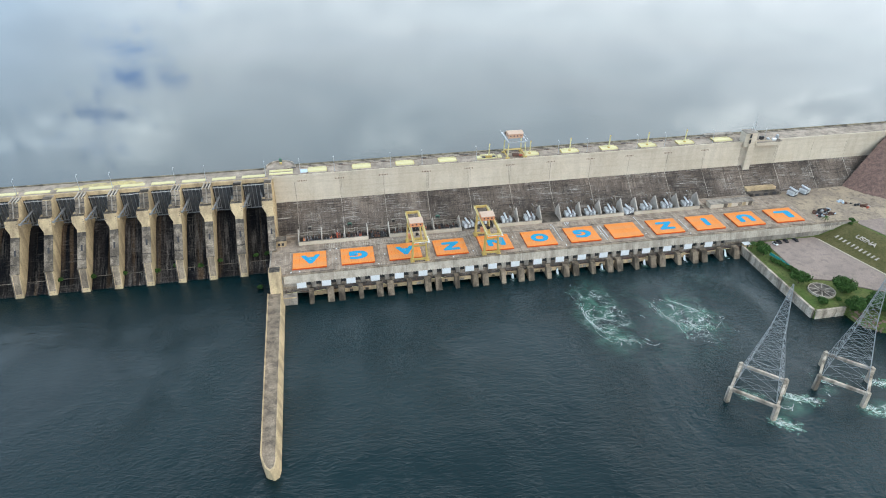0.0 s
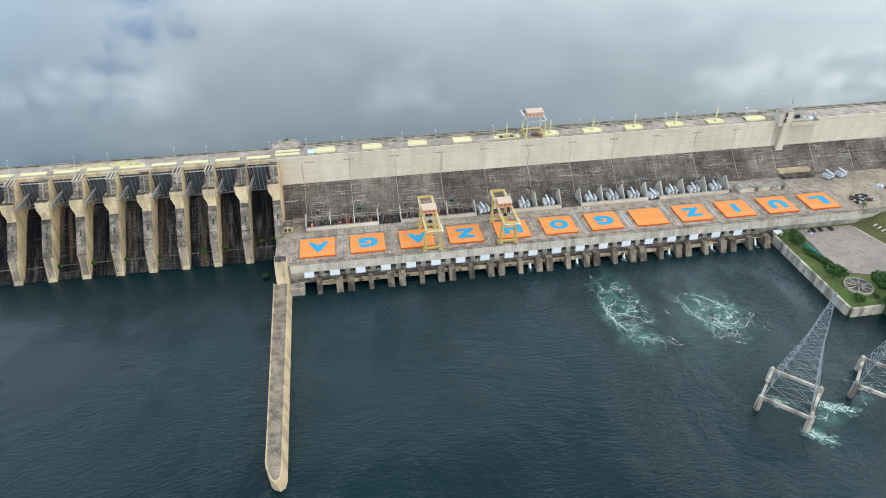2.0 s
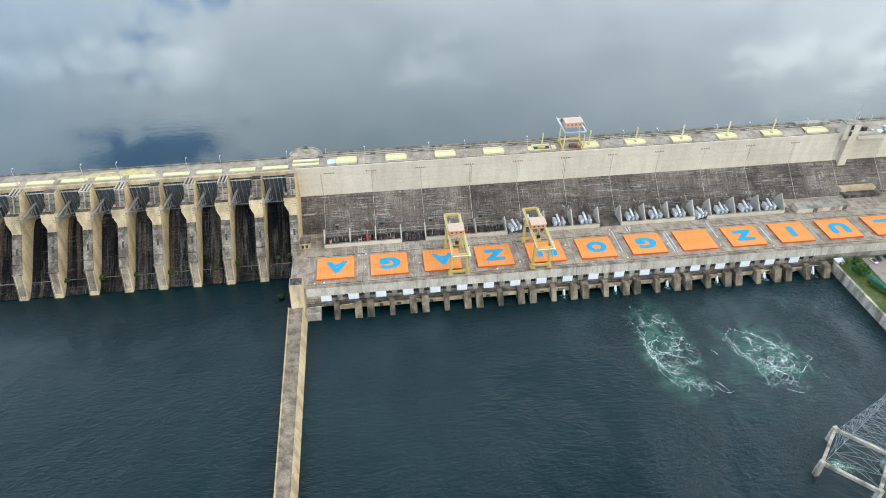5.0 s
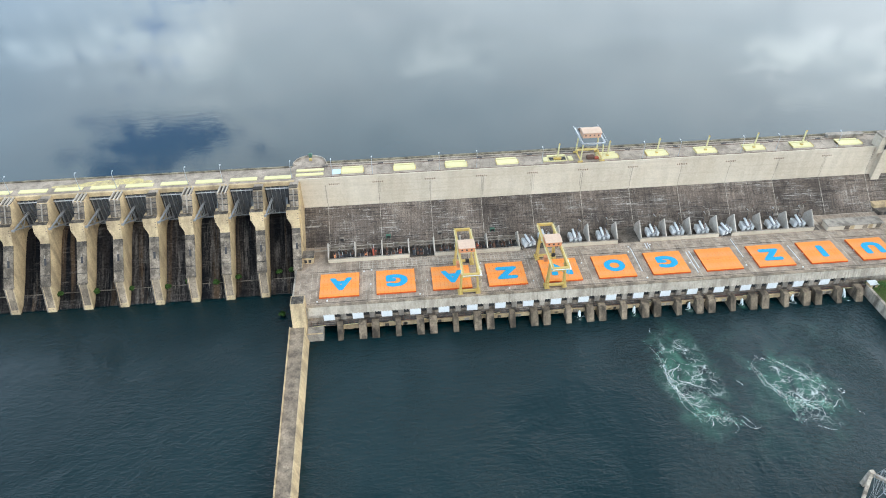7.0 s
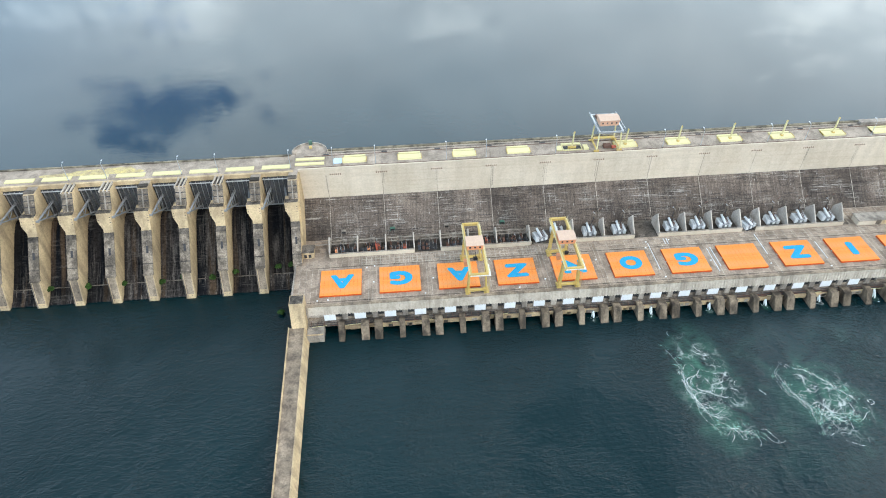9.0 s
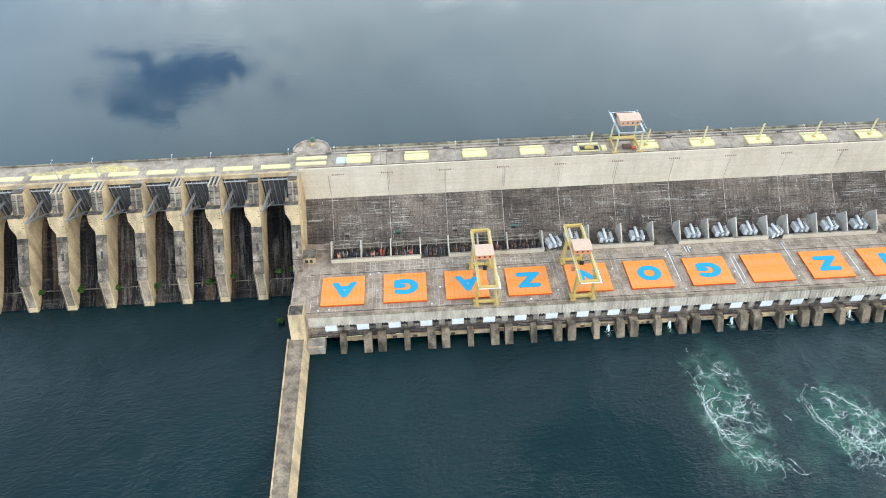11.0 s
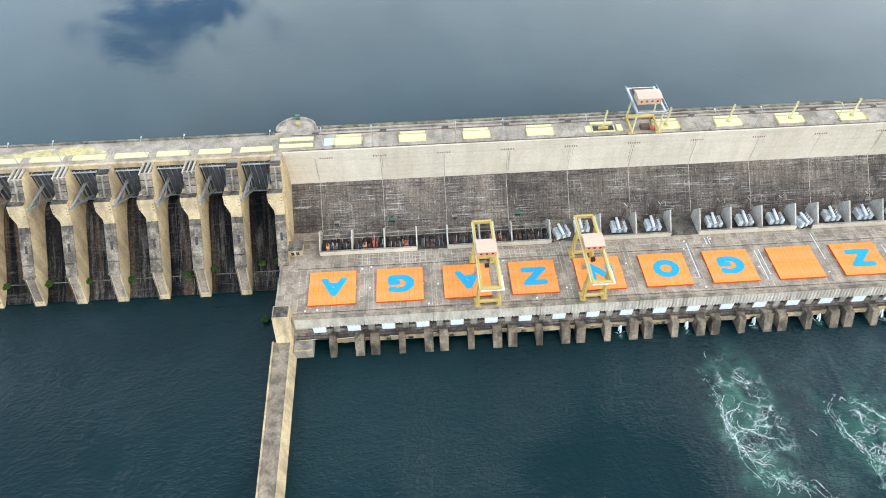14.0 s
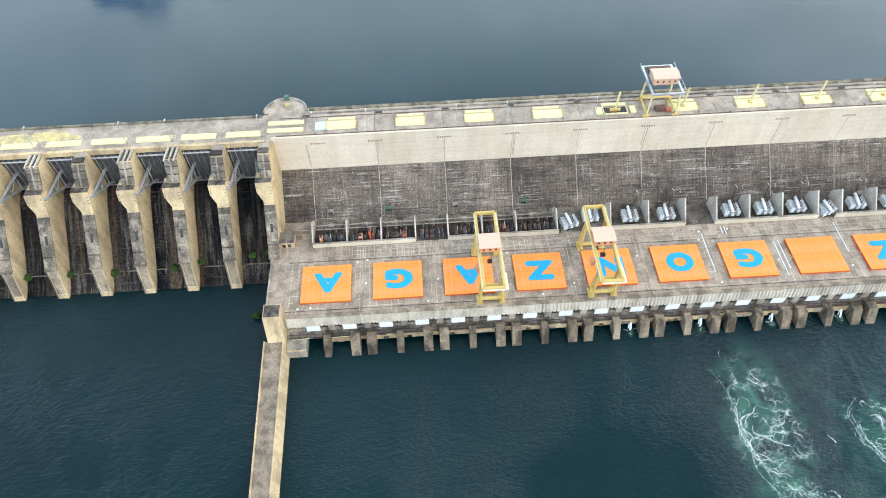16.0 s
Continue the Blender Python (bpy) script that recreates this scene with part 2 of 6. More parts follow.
def chute_mat():
    """Near-black concrete with brown and grey runs down the flow."""
    k = Mat("black_chute_concrete", 0.8, 0, 0.05, True)
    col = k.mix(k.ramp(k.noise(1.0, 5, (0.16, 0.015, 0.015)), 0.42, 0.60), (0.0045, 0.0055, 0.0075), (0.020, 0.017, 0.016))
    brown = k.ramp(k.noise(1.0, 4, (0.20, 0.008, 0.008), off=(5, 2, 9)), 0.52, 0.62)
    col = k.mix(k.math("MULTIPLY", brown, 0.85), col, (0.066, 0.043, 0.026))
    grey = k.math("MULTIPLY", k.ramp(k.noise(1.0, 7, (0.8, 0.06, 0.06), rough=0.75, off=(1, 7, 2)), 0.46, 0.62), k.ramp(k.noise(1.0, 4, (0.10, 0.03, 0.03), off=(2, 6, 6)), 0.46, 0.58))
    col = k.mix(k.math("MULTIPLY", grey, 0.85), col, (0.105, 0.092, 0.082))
    pale = k.ramp(k.noise(1.0, 6, (1.2, 0.04, 0.04), rough=0.75, off=(4, 4, 4)), 0.56, 0.66)
    low = k.n("ShaderNodeSeparateXYZ")
    k.link(k.co, low.inputs[0])
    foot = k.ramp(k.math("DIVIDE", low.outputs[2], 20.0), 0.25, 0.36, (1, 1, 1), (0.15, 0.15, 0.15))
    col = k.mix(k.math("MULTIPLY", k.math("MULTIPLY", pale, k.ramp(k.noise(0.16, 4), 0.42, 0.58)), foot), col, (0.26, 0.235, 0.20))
    lifts_ = k.ramp(k.noise(1.0, 5, (0.08, 0.7, 1.0), rough=0.75, off=(3, 3, 8)), 0.53, 0.62)
    col = k.mix(k.math("MULTIPLY", k.math("MULTIPLY", lifts_, k.ramp(k.noise(0.1, 4, off=(8, 1, 1)), 0.42, 0.6)), 0.6), col, (0.095, 0.085, 0.075))
    g = k.noise(1.0, 6)
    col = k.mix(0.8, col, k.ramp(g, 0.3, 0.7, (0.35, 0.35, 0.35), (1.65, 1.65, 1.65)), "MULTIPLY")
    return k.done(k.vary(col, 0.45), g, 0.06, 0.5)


def water(name, deep, foam=False):
    k = Mat(name, 0.07 if foam else 0.03, 0.0, 0.5)
    k.b.inputs["IOR"].default_value = 1.33
    col = k.mix(k.ramp(k.noise(0.006, 4), 0.35, 0.65), deep, tuple(c * 1.5 for c in deep))
    w1 = k.noise(0.14, 4, (0.8, 1.7, 1))
    w2 = k.noise(0.42, 4, (0.9, 1.5, 1), 0.6, 0.5)
    w3 = k.noise(0.95, 3, (0.7, 1.6, 1), 0.6, off=(3, 9, 0))
    calm = k.math("MULTIPLY", k.ramp(k.noise(0.010, 5, off=(2, 2, 0), distort=0.8), 0.38, 0.62, (0.25, 0.25, 0.25), (1, 1, 1)), k.ramp(k.noise(0.035, 4, (1.0, 0.6, 1), off=(9, 4, 0), distort=0.6), 0.36, 0.60, (0.45, 0.45, 0.45), (1.1, 1.1, 1.1)))
    a1, a2, a3 = (0.7, 1.7, 0.9) if foam else (1.9, 1.2, 0.4)
    h = k.math("MULTIPLY", k.math("ADD", k.math("MULTIPLY", w1, a1), k.math("ADD", k.math("MULTIPLY", w2, a2), k.math("MULTIPLY", w3, a3))), calm)
    if foam:
        # sheltered, smoother water close to the dam
        lee = k.n("ShaderNodeSeparateXYZ")
        k.link(k.co, lee.inputs[0])
        h = k.math("MULTIPLY", h, k.ramp(k.math("ADD", k.math("MULTIPLY", lee.outputs[1], 0.01), k.math("MULTIPLY", k.noise(0.03, 4), 0.3)), -0.25, 0.30, (1, 1, 1), (0.35, 0.35, 0.35)))
        # boils below the turbines and the wake round the tower footings: centre, radii
        total, green = None, None
        for cx, cy, rx, ry, s in ((163, -58, 19, 42, 1.0), (212, -68, 21, 32, 1.0), (188, -66, 48, 50, 0.22), (224, -142, 12, 7, 0.75), (264, -150, 12, 7, 0.75), (214, -148, 6, 5, 0.8), (248, -135, 7, 4, 0.7), (122.5, -14, 2.4, 3, 0.7), (151.5, -14, 2.4, 3, 0.7), (181, -14, 2.4, 3, 0.7), (209.8, -14, 2.4, 3, 0.7), (237.5, -14, 2.4, 3, 0.7), (266.4, -14, 2.4, 3, 0.7), (236, -40, 26, 22, 0.15)):
            mp = k.n("ShaderNodeMapping")
            mp.inputs["Scale"].default_value = (1 / rx, 1 / ry, 0)
            mp.inputs["Location"].default_value = (-cx / rx, -cy / ry, 0)
            k.link(k.co, mp.inputs[0])
            ln = k.n("ShaderNodeVectorMath")
            ln.operation = "LENGTH"
            k.link(mp.outputs[0], ln.inputs[0])
            d = k.math("MULTIPLY", k.ramp(ln.outputs["Value"], 0.35, 1.15, (1, 1, 1), (0, 0, 0)), s)
            total = d if total is None else k.math("MAXIMUM", total, d)
        def threads(scale, width, off):
            n_ = k.math("ABSOLUTE", k.math("SUBTRACT", k.noise(scale, 7, (1, 0.75, 1), 0.66, 2.6, off), 0.5))
            return k.ramp(n_, width * 0.2, width, (1, 1, 1), (0, 0, 0))
        def lace(scale, width, off):
            """Foam drawn out into a net: the edges of drifting cells, bent by eddies."""
            bend = k.n("ShaderNodeTexNoise")
            bend.inputs["Scale"].default_value, bend.inputs["Detail"].default_value = scale * 1.1, 5
            k.link(k.co, bend.inputs[0])
            push = k.n("ShaderNodeVectorMath")
            push.operation = "MULTIPLY_ADD"
            k.link(bend.outputs["Color"], push.inputs[0])
            push.inputs[1].default_value = (1.5 / scale, 1.5 / scale, 0)
            k.link(k.co, push.inputs[2])
            mp = k.n("ShaderNodeMapping")
            mp.inputs["Scale"].default_value, mp.inputs["Location"].default_value = (0.8, 1.3, 0), off
            k.link(push.outputs[0], mp.inputs[0])
            cell = k.n("ShaderNodeTexVoronoi")
            cell.feature, cell.voronoi_dimensions = "DISTANCE_TO_EDGE", "2D"
            cell.inputs["Scale"].default_value = scale
            k.link(mp.outputs[0], cell.inputs[0])
            return k.ramp(cell.outputs["Distance"], width * 0.15, width, (1, 1, 1), (0, 0, 0))
        lines = k.math("MAXIMUM", lace(0.10, 0.055, (0, 0, 0)), k.math("MULTIPLY", lace(0.24, 0.06, (7, 3, 0)), 0.6))
        lines = k.math("MAXIMUM", lines, k.math("MULTIPLY", threads(0.09, 0.014, (7, 3, 0)), 0.7))
        patch = k.ramp(k.noise(0.055, 6, off=(4, 4, 0), distort=1.4, rough=0.6), 0.48, 0.62)
        white = k.math("MULTIPLY", k.math("MULTIPLY", k.math("MULTIPLY", lines, patch), k.ramp(total, 0.30, 0.80)), 0.50)
        fleck = k.math("MULTIPLY", k.ramp(k.noise(1.3, 6, rough=0.7), 0.60, 0.68), k.math("MULTIPLY", total, patch))
        white = k.math("MINIMUM", k.math("ADD", white, k.math("MULTIPLY", fleck, 0.25)), 0.9)
        milky = k.math("MULTIPLY", k.math("MULTIPLY", total, k.ramp(k.noise(0.06, 6, distort=1.2), 0.40, 0.66)), 0.75)
        col = k.mix(milky, col, (0.040, 0.130, 0.090))
        col = k.mix(white, col, (0.72, 0.78, 0.76))
        k.link(k.math("ADD", 0.08, k.math("MULTIPLY", white, 0.6)), k.b.inputs["Roughness"])
        h = k.math("ADD", h, k.math("MULTIPLY", white, 0.6))
    return k.done(col, h, 0.85 if foam else 0.030, 0.55)


def ground_mat(name, a, b, c, scale=0.12, rough=0.95):
    k = Mat(name, rough, 0, 0.2)
    col = k.mix(k.ramp(k.noise(scale, 7), 0.4, 0.6), a, b)
    col = k.mix(k.ramp(k.noise(scale * 6, 5, off=(4, 2, 0)), 0.5, 0.68), col, c)
    g = k.noise(2.0, 6)
    col = k.mix(0.5, col, k.ramp(g, 0.3, 0.7, (0.5, 0.5, 0.5), (1.4, 1.4, 1.4)), "MULTIPLY")
    return k.done(col, g, 0.15, 0.7)


WALL = concrete("pale_concrete", (0.60, 0.543, 0.458), (0.525, 0.463, 0.373), (0.42, 0.37, 0.30), 0.34, vary=0.10, lifts=0.28, fine=0.2)
TAN = concrete("tan_concrete", (0.57, 0.45, 0.285), (0.42, 0.33, 0.21), (0.20, 0.155, 0.11), 0.55, vary=0.08, fine=0.42)
GREYC = concrete("grey_concrete", (0.38, 0.35, 0.31), (0.27, 0.245, 0.22), (0.10, 0.09, 0.082), 0.65)
STAINED = concrete("stained_concrete", (0.25, 0.22, 0.19), (0.105, 0.094, 0.085), (0.03, 0.028, 0.026), 0.8, vary=0.12, fine=0.85)
DECKC = concrete("deck_concrete", (0.36, 0.295, 0.24), (0.29, 0.238, 0.195), (0.13, 0.108, 0.092), 0.38, big=0.03, vary=0.22, fine=0.5)
JOINT = concrete("lime_stained_joint", (0.56, 0.50, 0.43), (0.36, 0.31, 0.26), (0.13, 0.11, 0.095), 0.8, big=0.05)
CREST = concrete("crest_concrete", (0.40, 0.345, 0.295), (0.275, 0.24, 0.205), (0.14, 0.118, 0.10), 0.5, big=0.10, vary=0.08, fine=0.5)
PATHC = concrete("wall_walkway_concrete", (0.30, 0.245, 0.19), (0.205, 0.165, 0.128), (0.07, 0.06, 0.052), 0.65, big=0.10, fine=0.6)
LICHEN = concrete("yellow_lichen_concrete", (0.54, 0.46, 0.20), (0.42, 0.36, 0.22), (0.28, 0.235, 0.17), 0.7, big=0.3, fine=0.7)
MOSSY = concrete("mossy_kerb_concrete", (0.26, 0.235, 0.175), (0.15, 0.135, 0.105), (0.05, 0.048, 0.042), 0.8, big=0.3, fine=0.7)
LIME = concrete("pale_joint_fill", (0.50, 0.46, 0.41), (0.36, 0.33, 0.29), (0.20, 0.18, 0.16), 0.5, big=0.15)
PIERTOP = concrete("black_weathered_concrete", (0.17, 0.148, 0.126), (0.092, 0.081, 0.072), (0.028, 0.026, 0.024), 0.8, big=0.2, vary=0.12, fine=0.85)
PIERGREY = concrete("weathered_pier_concrete", (0.31, 0.265, 0.215), (0.20, 0.17, 0.14), (0.07, 0.061, 0.053), 0.8, big=0.25, vary=0.15, fine=0.95, level=(0.40, 0.58))
CAPC = concrete("brown_coping_concrete", (0.34, 0.28, 0.215), (0.225, 0.185, 0.145), (0.08, 0.068, 0.057), 0.7, big=0.08, fine=0.6)
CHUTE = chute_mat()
DARKF = dark_face()
RES_WATER = water("reservoir_water", (0.0040, 0.0180, 0.0235))


def foam_mat(name, col, most, scale):
    k = Mat(name, 0.9, 0, 0.1, True)
    k.link(k.ramp(k.noise(scale, 5, rough=0.65), 0.40, 0.62, (0, 0, 0), (most, most, most)), k.b.inputs["Alpha"])
    return k.done(k.mix(k.ramp(k.noise(0.4, 4), 0.4, 0.6), col, tuple(min(0.85, c * 1.2) for c in col)))


FOAM = foam_mat("white_foam", (0.70, 0.77, 0.74), 0.75, 1.3)
MILK = foam_mat("milky_green_foam", (0.24, 0.40, 0.31), 0.42, 0.8)
TAIL_WATER = water("tailrace_water", (0.0004, 0.0102, 0.0125), True)
ORANGE = paint("orange_paint", (0.80, 0.26, 0.055), (0.66, 0.28, 0.11), 0.65, amount=0.75, vary=0.04, scale=0.3)
ORANGE_EDGE = paint("orange_edge_paint", (0.66, 0.10, 0.018), (0.45, 0.09, 0.03), 0.6)
BLUE = paint("blue_paint", (0.006, 0.30, 0.54), (0.09, 0.29, 0.40), 0.7, amount=0.7, scale=1.5)
YELLOW = paint("crane_yellow", (0.52, 0.365, 0.11), (0.48, 0.385, 0.20), 0.55, amount=0.7)
PALE_Y = paint("pale_yellow_steel", (0.62, 0.55, 0.29), (0.52, 0.46, 0.29), 0.55, vary=0.05)
SALMON = paint("salmon_paint", (0.66, 0.27, 0.13), (0.50, 0.24, 0.15), 0.6)
ROOFP = paint("pale_pink_roof", (0.56, 0.40, 0.30), (0.46, 0.34, 0.27), 0.6)
SHEET = concrete("ribbed_sheet", (0.55, 0.51, 0.445), (0.45, 0.41, 0.355), (0.24, 0.205, 0.17), 0.55, big=0.2, rough=0.6, fine=0.35)
WHITEP = paint("white_panel", (0.72, 0.73, 0.73), (0.60, 0.60, 0.59), 0.5)
GLASS = paint("dark_recess_glass", (0.03, 0.032, 0.035), (0.06, 0.055, 0.05), 0.25)
STEEL = paint("galvanised_steel", (0.50, 0.52, 0.54), (0.36, 0.36, 0.36), 0.45, 0.6)
GATE = paint("dark_gate_steel", (0.075, 0.085, 0.100), (0.10, 0.085, 0.075), 0.55, 0.3)
RIB = paint("grey_gate_rib", (0.45, 0.45, 0.45), (0.30, 0.28, 0.26), 0.6, 0.0)
STRUT = paint("grey_strut_steel", (0.27, 0.28, 0.29), (0.19, 0.18, 0.17), 0.6, 0.0)
TOWERS = paint("dull_galvanised_steel", (0.30, 0.31, 0.315), (0.23, 0.225, 0.22), 0.6, 0.2)
FOOTC = concrete("stained_footing_concrete", (0.52, 0.465, 0.40), (0.36, 0.315, 0.26), (0.10, 0.085, 0.07), 0.85, big=0.2)
RUST = paint("rusty_steel", (0.13, 0.07, 0.05), (0.07, 0.05, 0.045), 0.8)
RED = paint("red_oxide", (0.42, 0.10, 0.06), (0.25, 0.09, 0.06), 0.6)
# black for equipment; in openings it stands in for their shade
BLACKM = paint("dark_equipment_and_recess_shade", (0.035, 0.035, 0.038), (0.08, 0.075, 0.07), 0.6)
TRAFO = paint("transformer_grey", (0.66, 0.68, 0.69), (0.50, 0.50, 0.49), 0.5)
LBLUE = paint("pale_blue_sheet", (0.48, 0.60, 0.72), (0.40, 0.50, 0.60), 0.5)
TEAL = paint("teal_netting", (0.05, 0.42, 0.42), (0.08, 0.32, 0.33), 0.7)
GREENP = paint("green_paint", (0.055, 0.125, 0.09), (0.12, 0.18, 0.14), 0.6)
WHITEW = paint("churned_white_water", (0.80, 0.86, 0.87), (0.62, 0.72, 0.74), 0.5, amount=0.7)
GRASS = ground_mat("grass", (0.078, 0.118, 0.028), (0.125, 0.138, 0.045), (0.048, 0.070, 0.018))
LAWN = ground_mat("dry_lawn", (0.092, 0.085, 0.030), (0.120, 0.105, 0.042), (0.066, 0.066, 0.024))
DIRT = ground_mat("yard_dirt", (0.41, 0.32, 0.225), (0.29, 0.232, 0.178), (0.20, 0.162, 0.125), 0.07)
LOT = ground_mat("worn_pavement", (0.32, 0.248, 0.21), (0.26, 0.205, 0.177), (0.225, 0.18, 0.155), 0.05)
ROCKFILL = ground_mat("rockfill", (0.24, 0.150, 0.120), (0.16, 0.105, 0.088), (0.075, 0.05, 0.045), 0.45)
LEAF = ground_mat("leaves", (0.032, 0.080, 0.016), (0.060, 0.120, 0.026), (0.018, 0.042, 0.009), 0.6, 0.75)
BARK = ground_mat("bark", (0.12, 0.085, 0.06), (0.09, 0.065, 0.045), (0.05, 0.04, 0.03), 1.0)


# ---- builders ----
class M:
    """A mesh in the making."""

    def __init__(self):
        self.v, self.f = [], []

    def box(self, x0, x1, y0, y1, z0, z1):
        n = len(self.v)
        self.v += [(x, y, z) for z in (z0, z1) for x, y in ((x0, y0), (x1, y0), (x1, y1), (x0, y1))]
        self.f += [tuple(n + i for i in q) for q in ((3, 2, 1, 0), (4, 5, 6, 7), (0, 1, 5, 4), (1, 2, 6, 5), (2, 3, 7, 6), (3, 0, 4, 7))]
        return self

    def prism(self, prof, x0, x1):
        """prof: (y, z) round the section, counter-clockwise as seen from +x."""
        n, k = len(self.v), len(prof)
        self.v += [(x0, y, z) for y, z in prof] + [(x1, y, z) for y, z in prof]
        self.f.append(tuple(n + k - 1 - i for i in range(k)))
        self.f.append(tuple(n + k + i for i in range(k)))
        self.f += [(n + i, n + (i + 1) % k, n + k + (i + 1) % k, n + k + i) for i in range(k)]
        return self

    def plan(self, pts, z0, z1):
        """pts: (x, y) counter-clockwise from above."""
        n, k = len(self.v), len(pts)
        self.v += [(x, y, z0) for x, y in pts] + [(x, y, z1) for x, y in pts]
        self.f.append(tuple(n + k - 1 - i for i in range(k)))
        self.f.append(tuple(n + k + i for i in range(k)))
        self.f += [(n + i, n + (i + 1) % k, n + k + (i + 1) % k, n + k + i) for i in range(k)]
        return self

    def beam(self, p, q, w, h=None, w2=None):
        """A bar from p to q, w wide and h high; w2: its width at q."""
        p, q = Vector(p), Vector(q)
        d = (q - p).normalized()
        up = Vector((0, 0, 1)) if abs(d.z) < 0.95 else Vector((0, 1, 0))
        s = d.cross(up).normalized()
        u = s.cross(d)
        h = h or w
        n = len(self.v)
        for c, f in ((p, 1), (q, (w2 or w) / w)):
            self.v += [tuple(c + s * a * w / 2 * f + u * b * h / 2 * f) for a, b in ((-1, -1), (1, -1), (1, 1), (-1, 1))]
        self.f += [tuple(n + i for i in t) for t in ((0, 1, 2, 3), (7, 6, 5, 4), (0, 4, 5, 1), (1, 5, 6, 2), (2, 6, 7, 3), (3, 7, 4, 0))]
        return self

    def tube(self, p, q, r, r2=None, k=8):
        p, q = Vector(p), Vector(q)
        d = (q - p).normalized()
        up = Vector((0, 0, 1)) if abs(d.z) < 0.95 else Vector((0, 1, 0))
        s = d.cross(up).normalized()
        u = s.cross(d)
        n = len(self.v)
        r2 = r if r2 is None else r2
        for c, rr in ((p, r), (q, r2)):
            self.v += [tuple(c + (s * math.cos(2 * math.pi * i / k) + u * math.sin(2 * math.pi * i / k)) * rr) for i in range(k)]
        self.f += [(n + i, n + k + i, n + k + (i + 1) % k, n + (i + 1) % k) for i in range(k)]
        self.f += [tuple(n + i for i in range(k)), tuple(n + k + k - 1 - i for i in range(k))]
        return self

    def grid(self, xs, ys, h):
        n, k = len(self.v), len(xs)
        self.v += [(x, y, h(x, y)) for y in ys for x in xs]
        self.f += [(n + j * k + i, n + j * k + i + 1, n + (j + 1) * k + i + 1, n + (j + 1) * k + i) for j in range(len(ys) - 1) for i in range(k - 1)]
        return self

    def mesh(self, name, mat, smooth=False):
        me = bpy.data.meshes.new(name)
        me.from_pydata(self.v, [], self.f)
        bm = bmesh.new()
        bm.from_mesh(me)
        bmesh.ops.recalc_face_normals(bm, faces=bm.faces)
        bm.to_mesh(me)
        bm.free()
        if smooth:
            me.shade_smooth()
        me.materials.append(mat)
        return me


def part(name, m, mat, parent=None, label="", smooth=False, mesh=None):
    """Links a mesh as ONE object under a thing or a part."""
    ob = new(name, mesh or m.mesh(name, mat, smooth))
    if parent is not None:
        ob.parent = parent
    if label:
        ob["label"] = label
    return ob


def empty(name, at=(0, 0, 0), label="", category="", group="", kind=""):
    ob = new(name)
    ob.location = at
    ob.empty_display_size = 1
    return tagged(ob, label, category, group, kind)


def frange(a, b, step):
    n = max(1, round((b - a) / step))
    return [a + (b - a) * i / n for i in range(n + 1)]

# ---- large structure ----
# z = 0 is the tailwater, x runs along the dam, y upstream
CREST_Z, DECK_Z, WALL_Y, PITCH = 46.9, 13.2, 60.4, 29.0
JOINT0 = -6.3

tagged(part("tailrace_water", M().box(-4000, 4000, -4000, 58, -6.0, 0.0), TAIL_WATER), "dark blue-green tailrace water with foaming turbine boils", "water", kind="structure")
tagged(part("reservoir_water", M().plan([(-4000, 4000), (-4000, 66), (-200, 66), (-200, 61.3), (-20.6, 61.3), (-20.6, 66), (4000, 66), (4000, 4000)], 38.0, 43.6), RES_WATER), "wide calm grey-blue reservoir under broken cloud", "water", kind="structure")

# dam wall, monolith by monolith
dam = empty("dam_wall", label="concrete gravity dam wall, pale above and black-weathered below", category="dam", kind="structure")
xs = [-20.3] + [JOINT0 + PITCH * i for i in range(0, 16)] + [446.0]
xs = [x for x in xs if x <= 446]
for i, (x0, x1) in enumerate(zip(xs[:-1], xs[1:])):
    g = 0.05
    upper = [(WALL_Y, 28.4), (78.6, 28.4), (78.6, CREST_Z), (WALL_Y - 0.5, CREST_Z), (WALL_Y - 0.5, CREST_Z - 1.0), (WALL_Y, CREST_Z - 1.3)]
    part("upper_monolith", M().prism(upper, x0 + g, x1 - g), WALL, dam)
    lower = [(33.6, 5.0), (78.6, 5.0), (78.6, 28.4), (WALL_Y - 0.05, 28.4)]
    part("lower_monolith", M().prism(lower, x0 + g, x1 - g), DARKF, dam, "black-weathered sloping concrete block")
for x in xs[1:-1]:
    part("lime_run", M().prism([(38.75, 9.6), (39.3, 9.6), (WALL_Y + 0.1, 28.4), (WALL_Y - 0.18, 28.4)], x - 0.10, x + 0.08), LIME, dam, "pale lime run down a joint")
rd = random.Random(41)
for x in xs[1:-1]:
    for i in range(rd.randint(1, 3)):
        dx, w, zb = rd.uniform(-1.4, 1.4) * (i > 0), rd.uniform(0.05, 0.11), 28.5 + rd.uniform(0, 9) * (i > 0)
        part("drip_stain", M().prism([(WALL_Y - 0.03, zb), (WALL_Y + 0.1, zb), (WALL_Y + 0.1, 42.6), (WALL_Y - 0.03, 42.6)], x + dx - w, x + dx + w), GREYC, dam, "dark drip stain under a vent")
part("core", M().box(-20.0, 445.5, WALL_Y + 1.2, 78.2, -6, CREST_Z - 0.4), GREYC, dam)
tagged(part("dam_wall_far", M().box(-420, -196.0, 58.0, 78.6, -6, CREST_Z), GREYC), "plain grey concrete dam wall beyond the spillway", "dam", kind="structure")

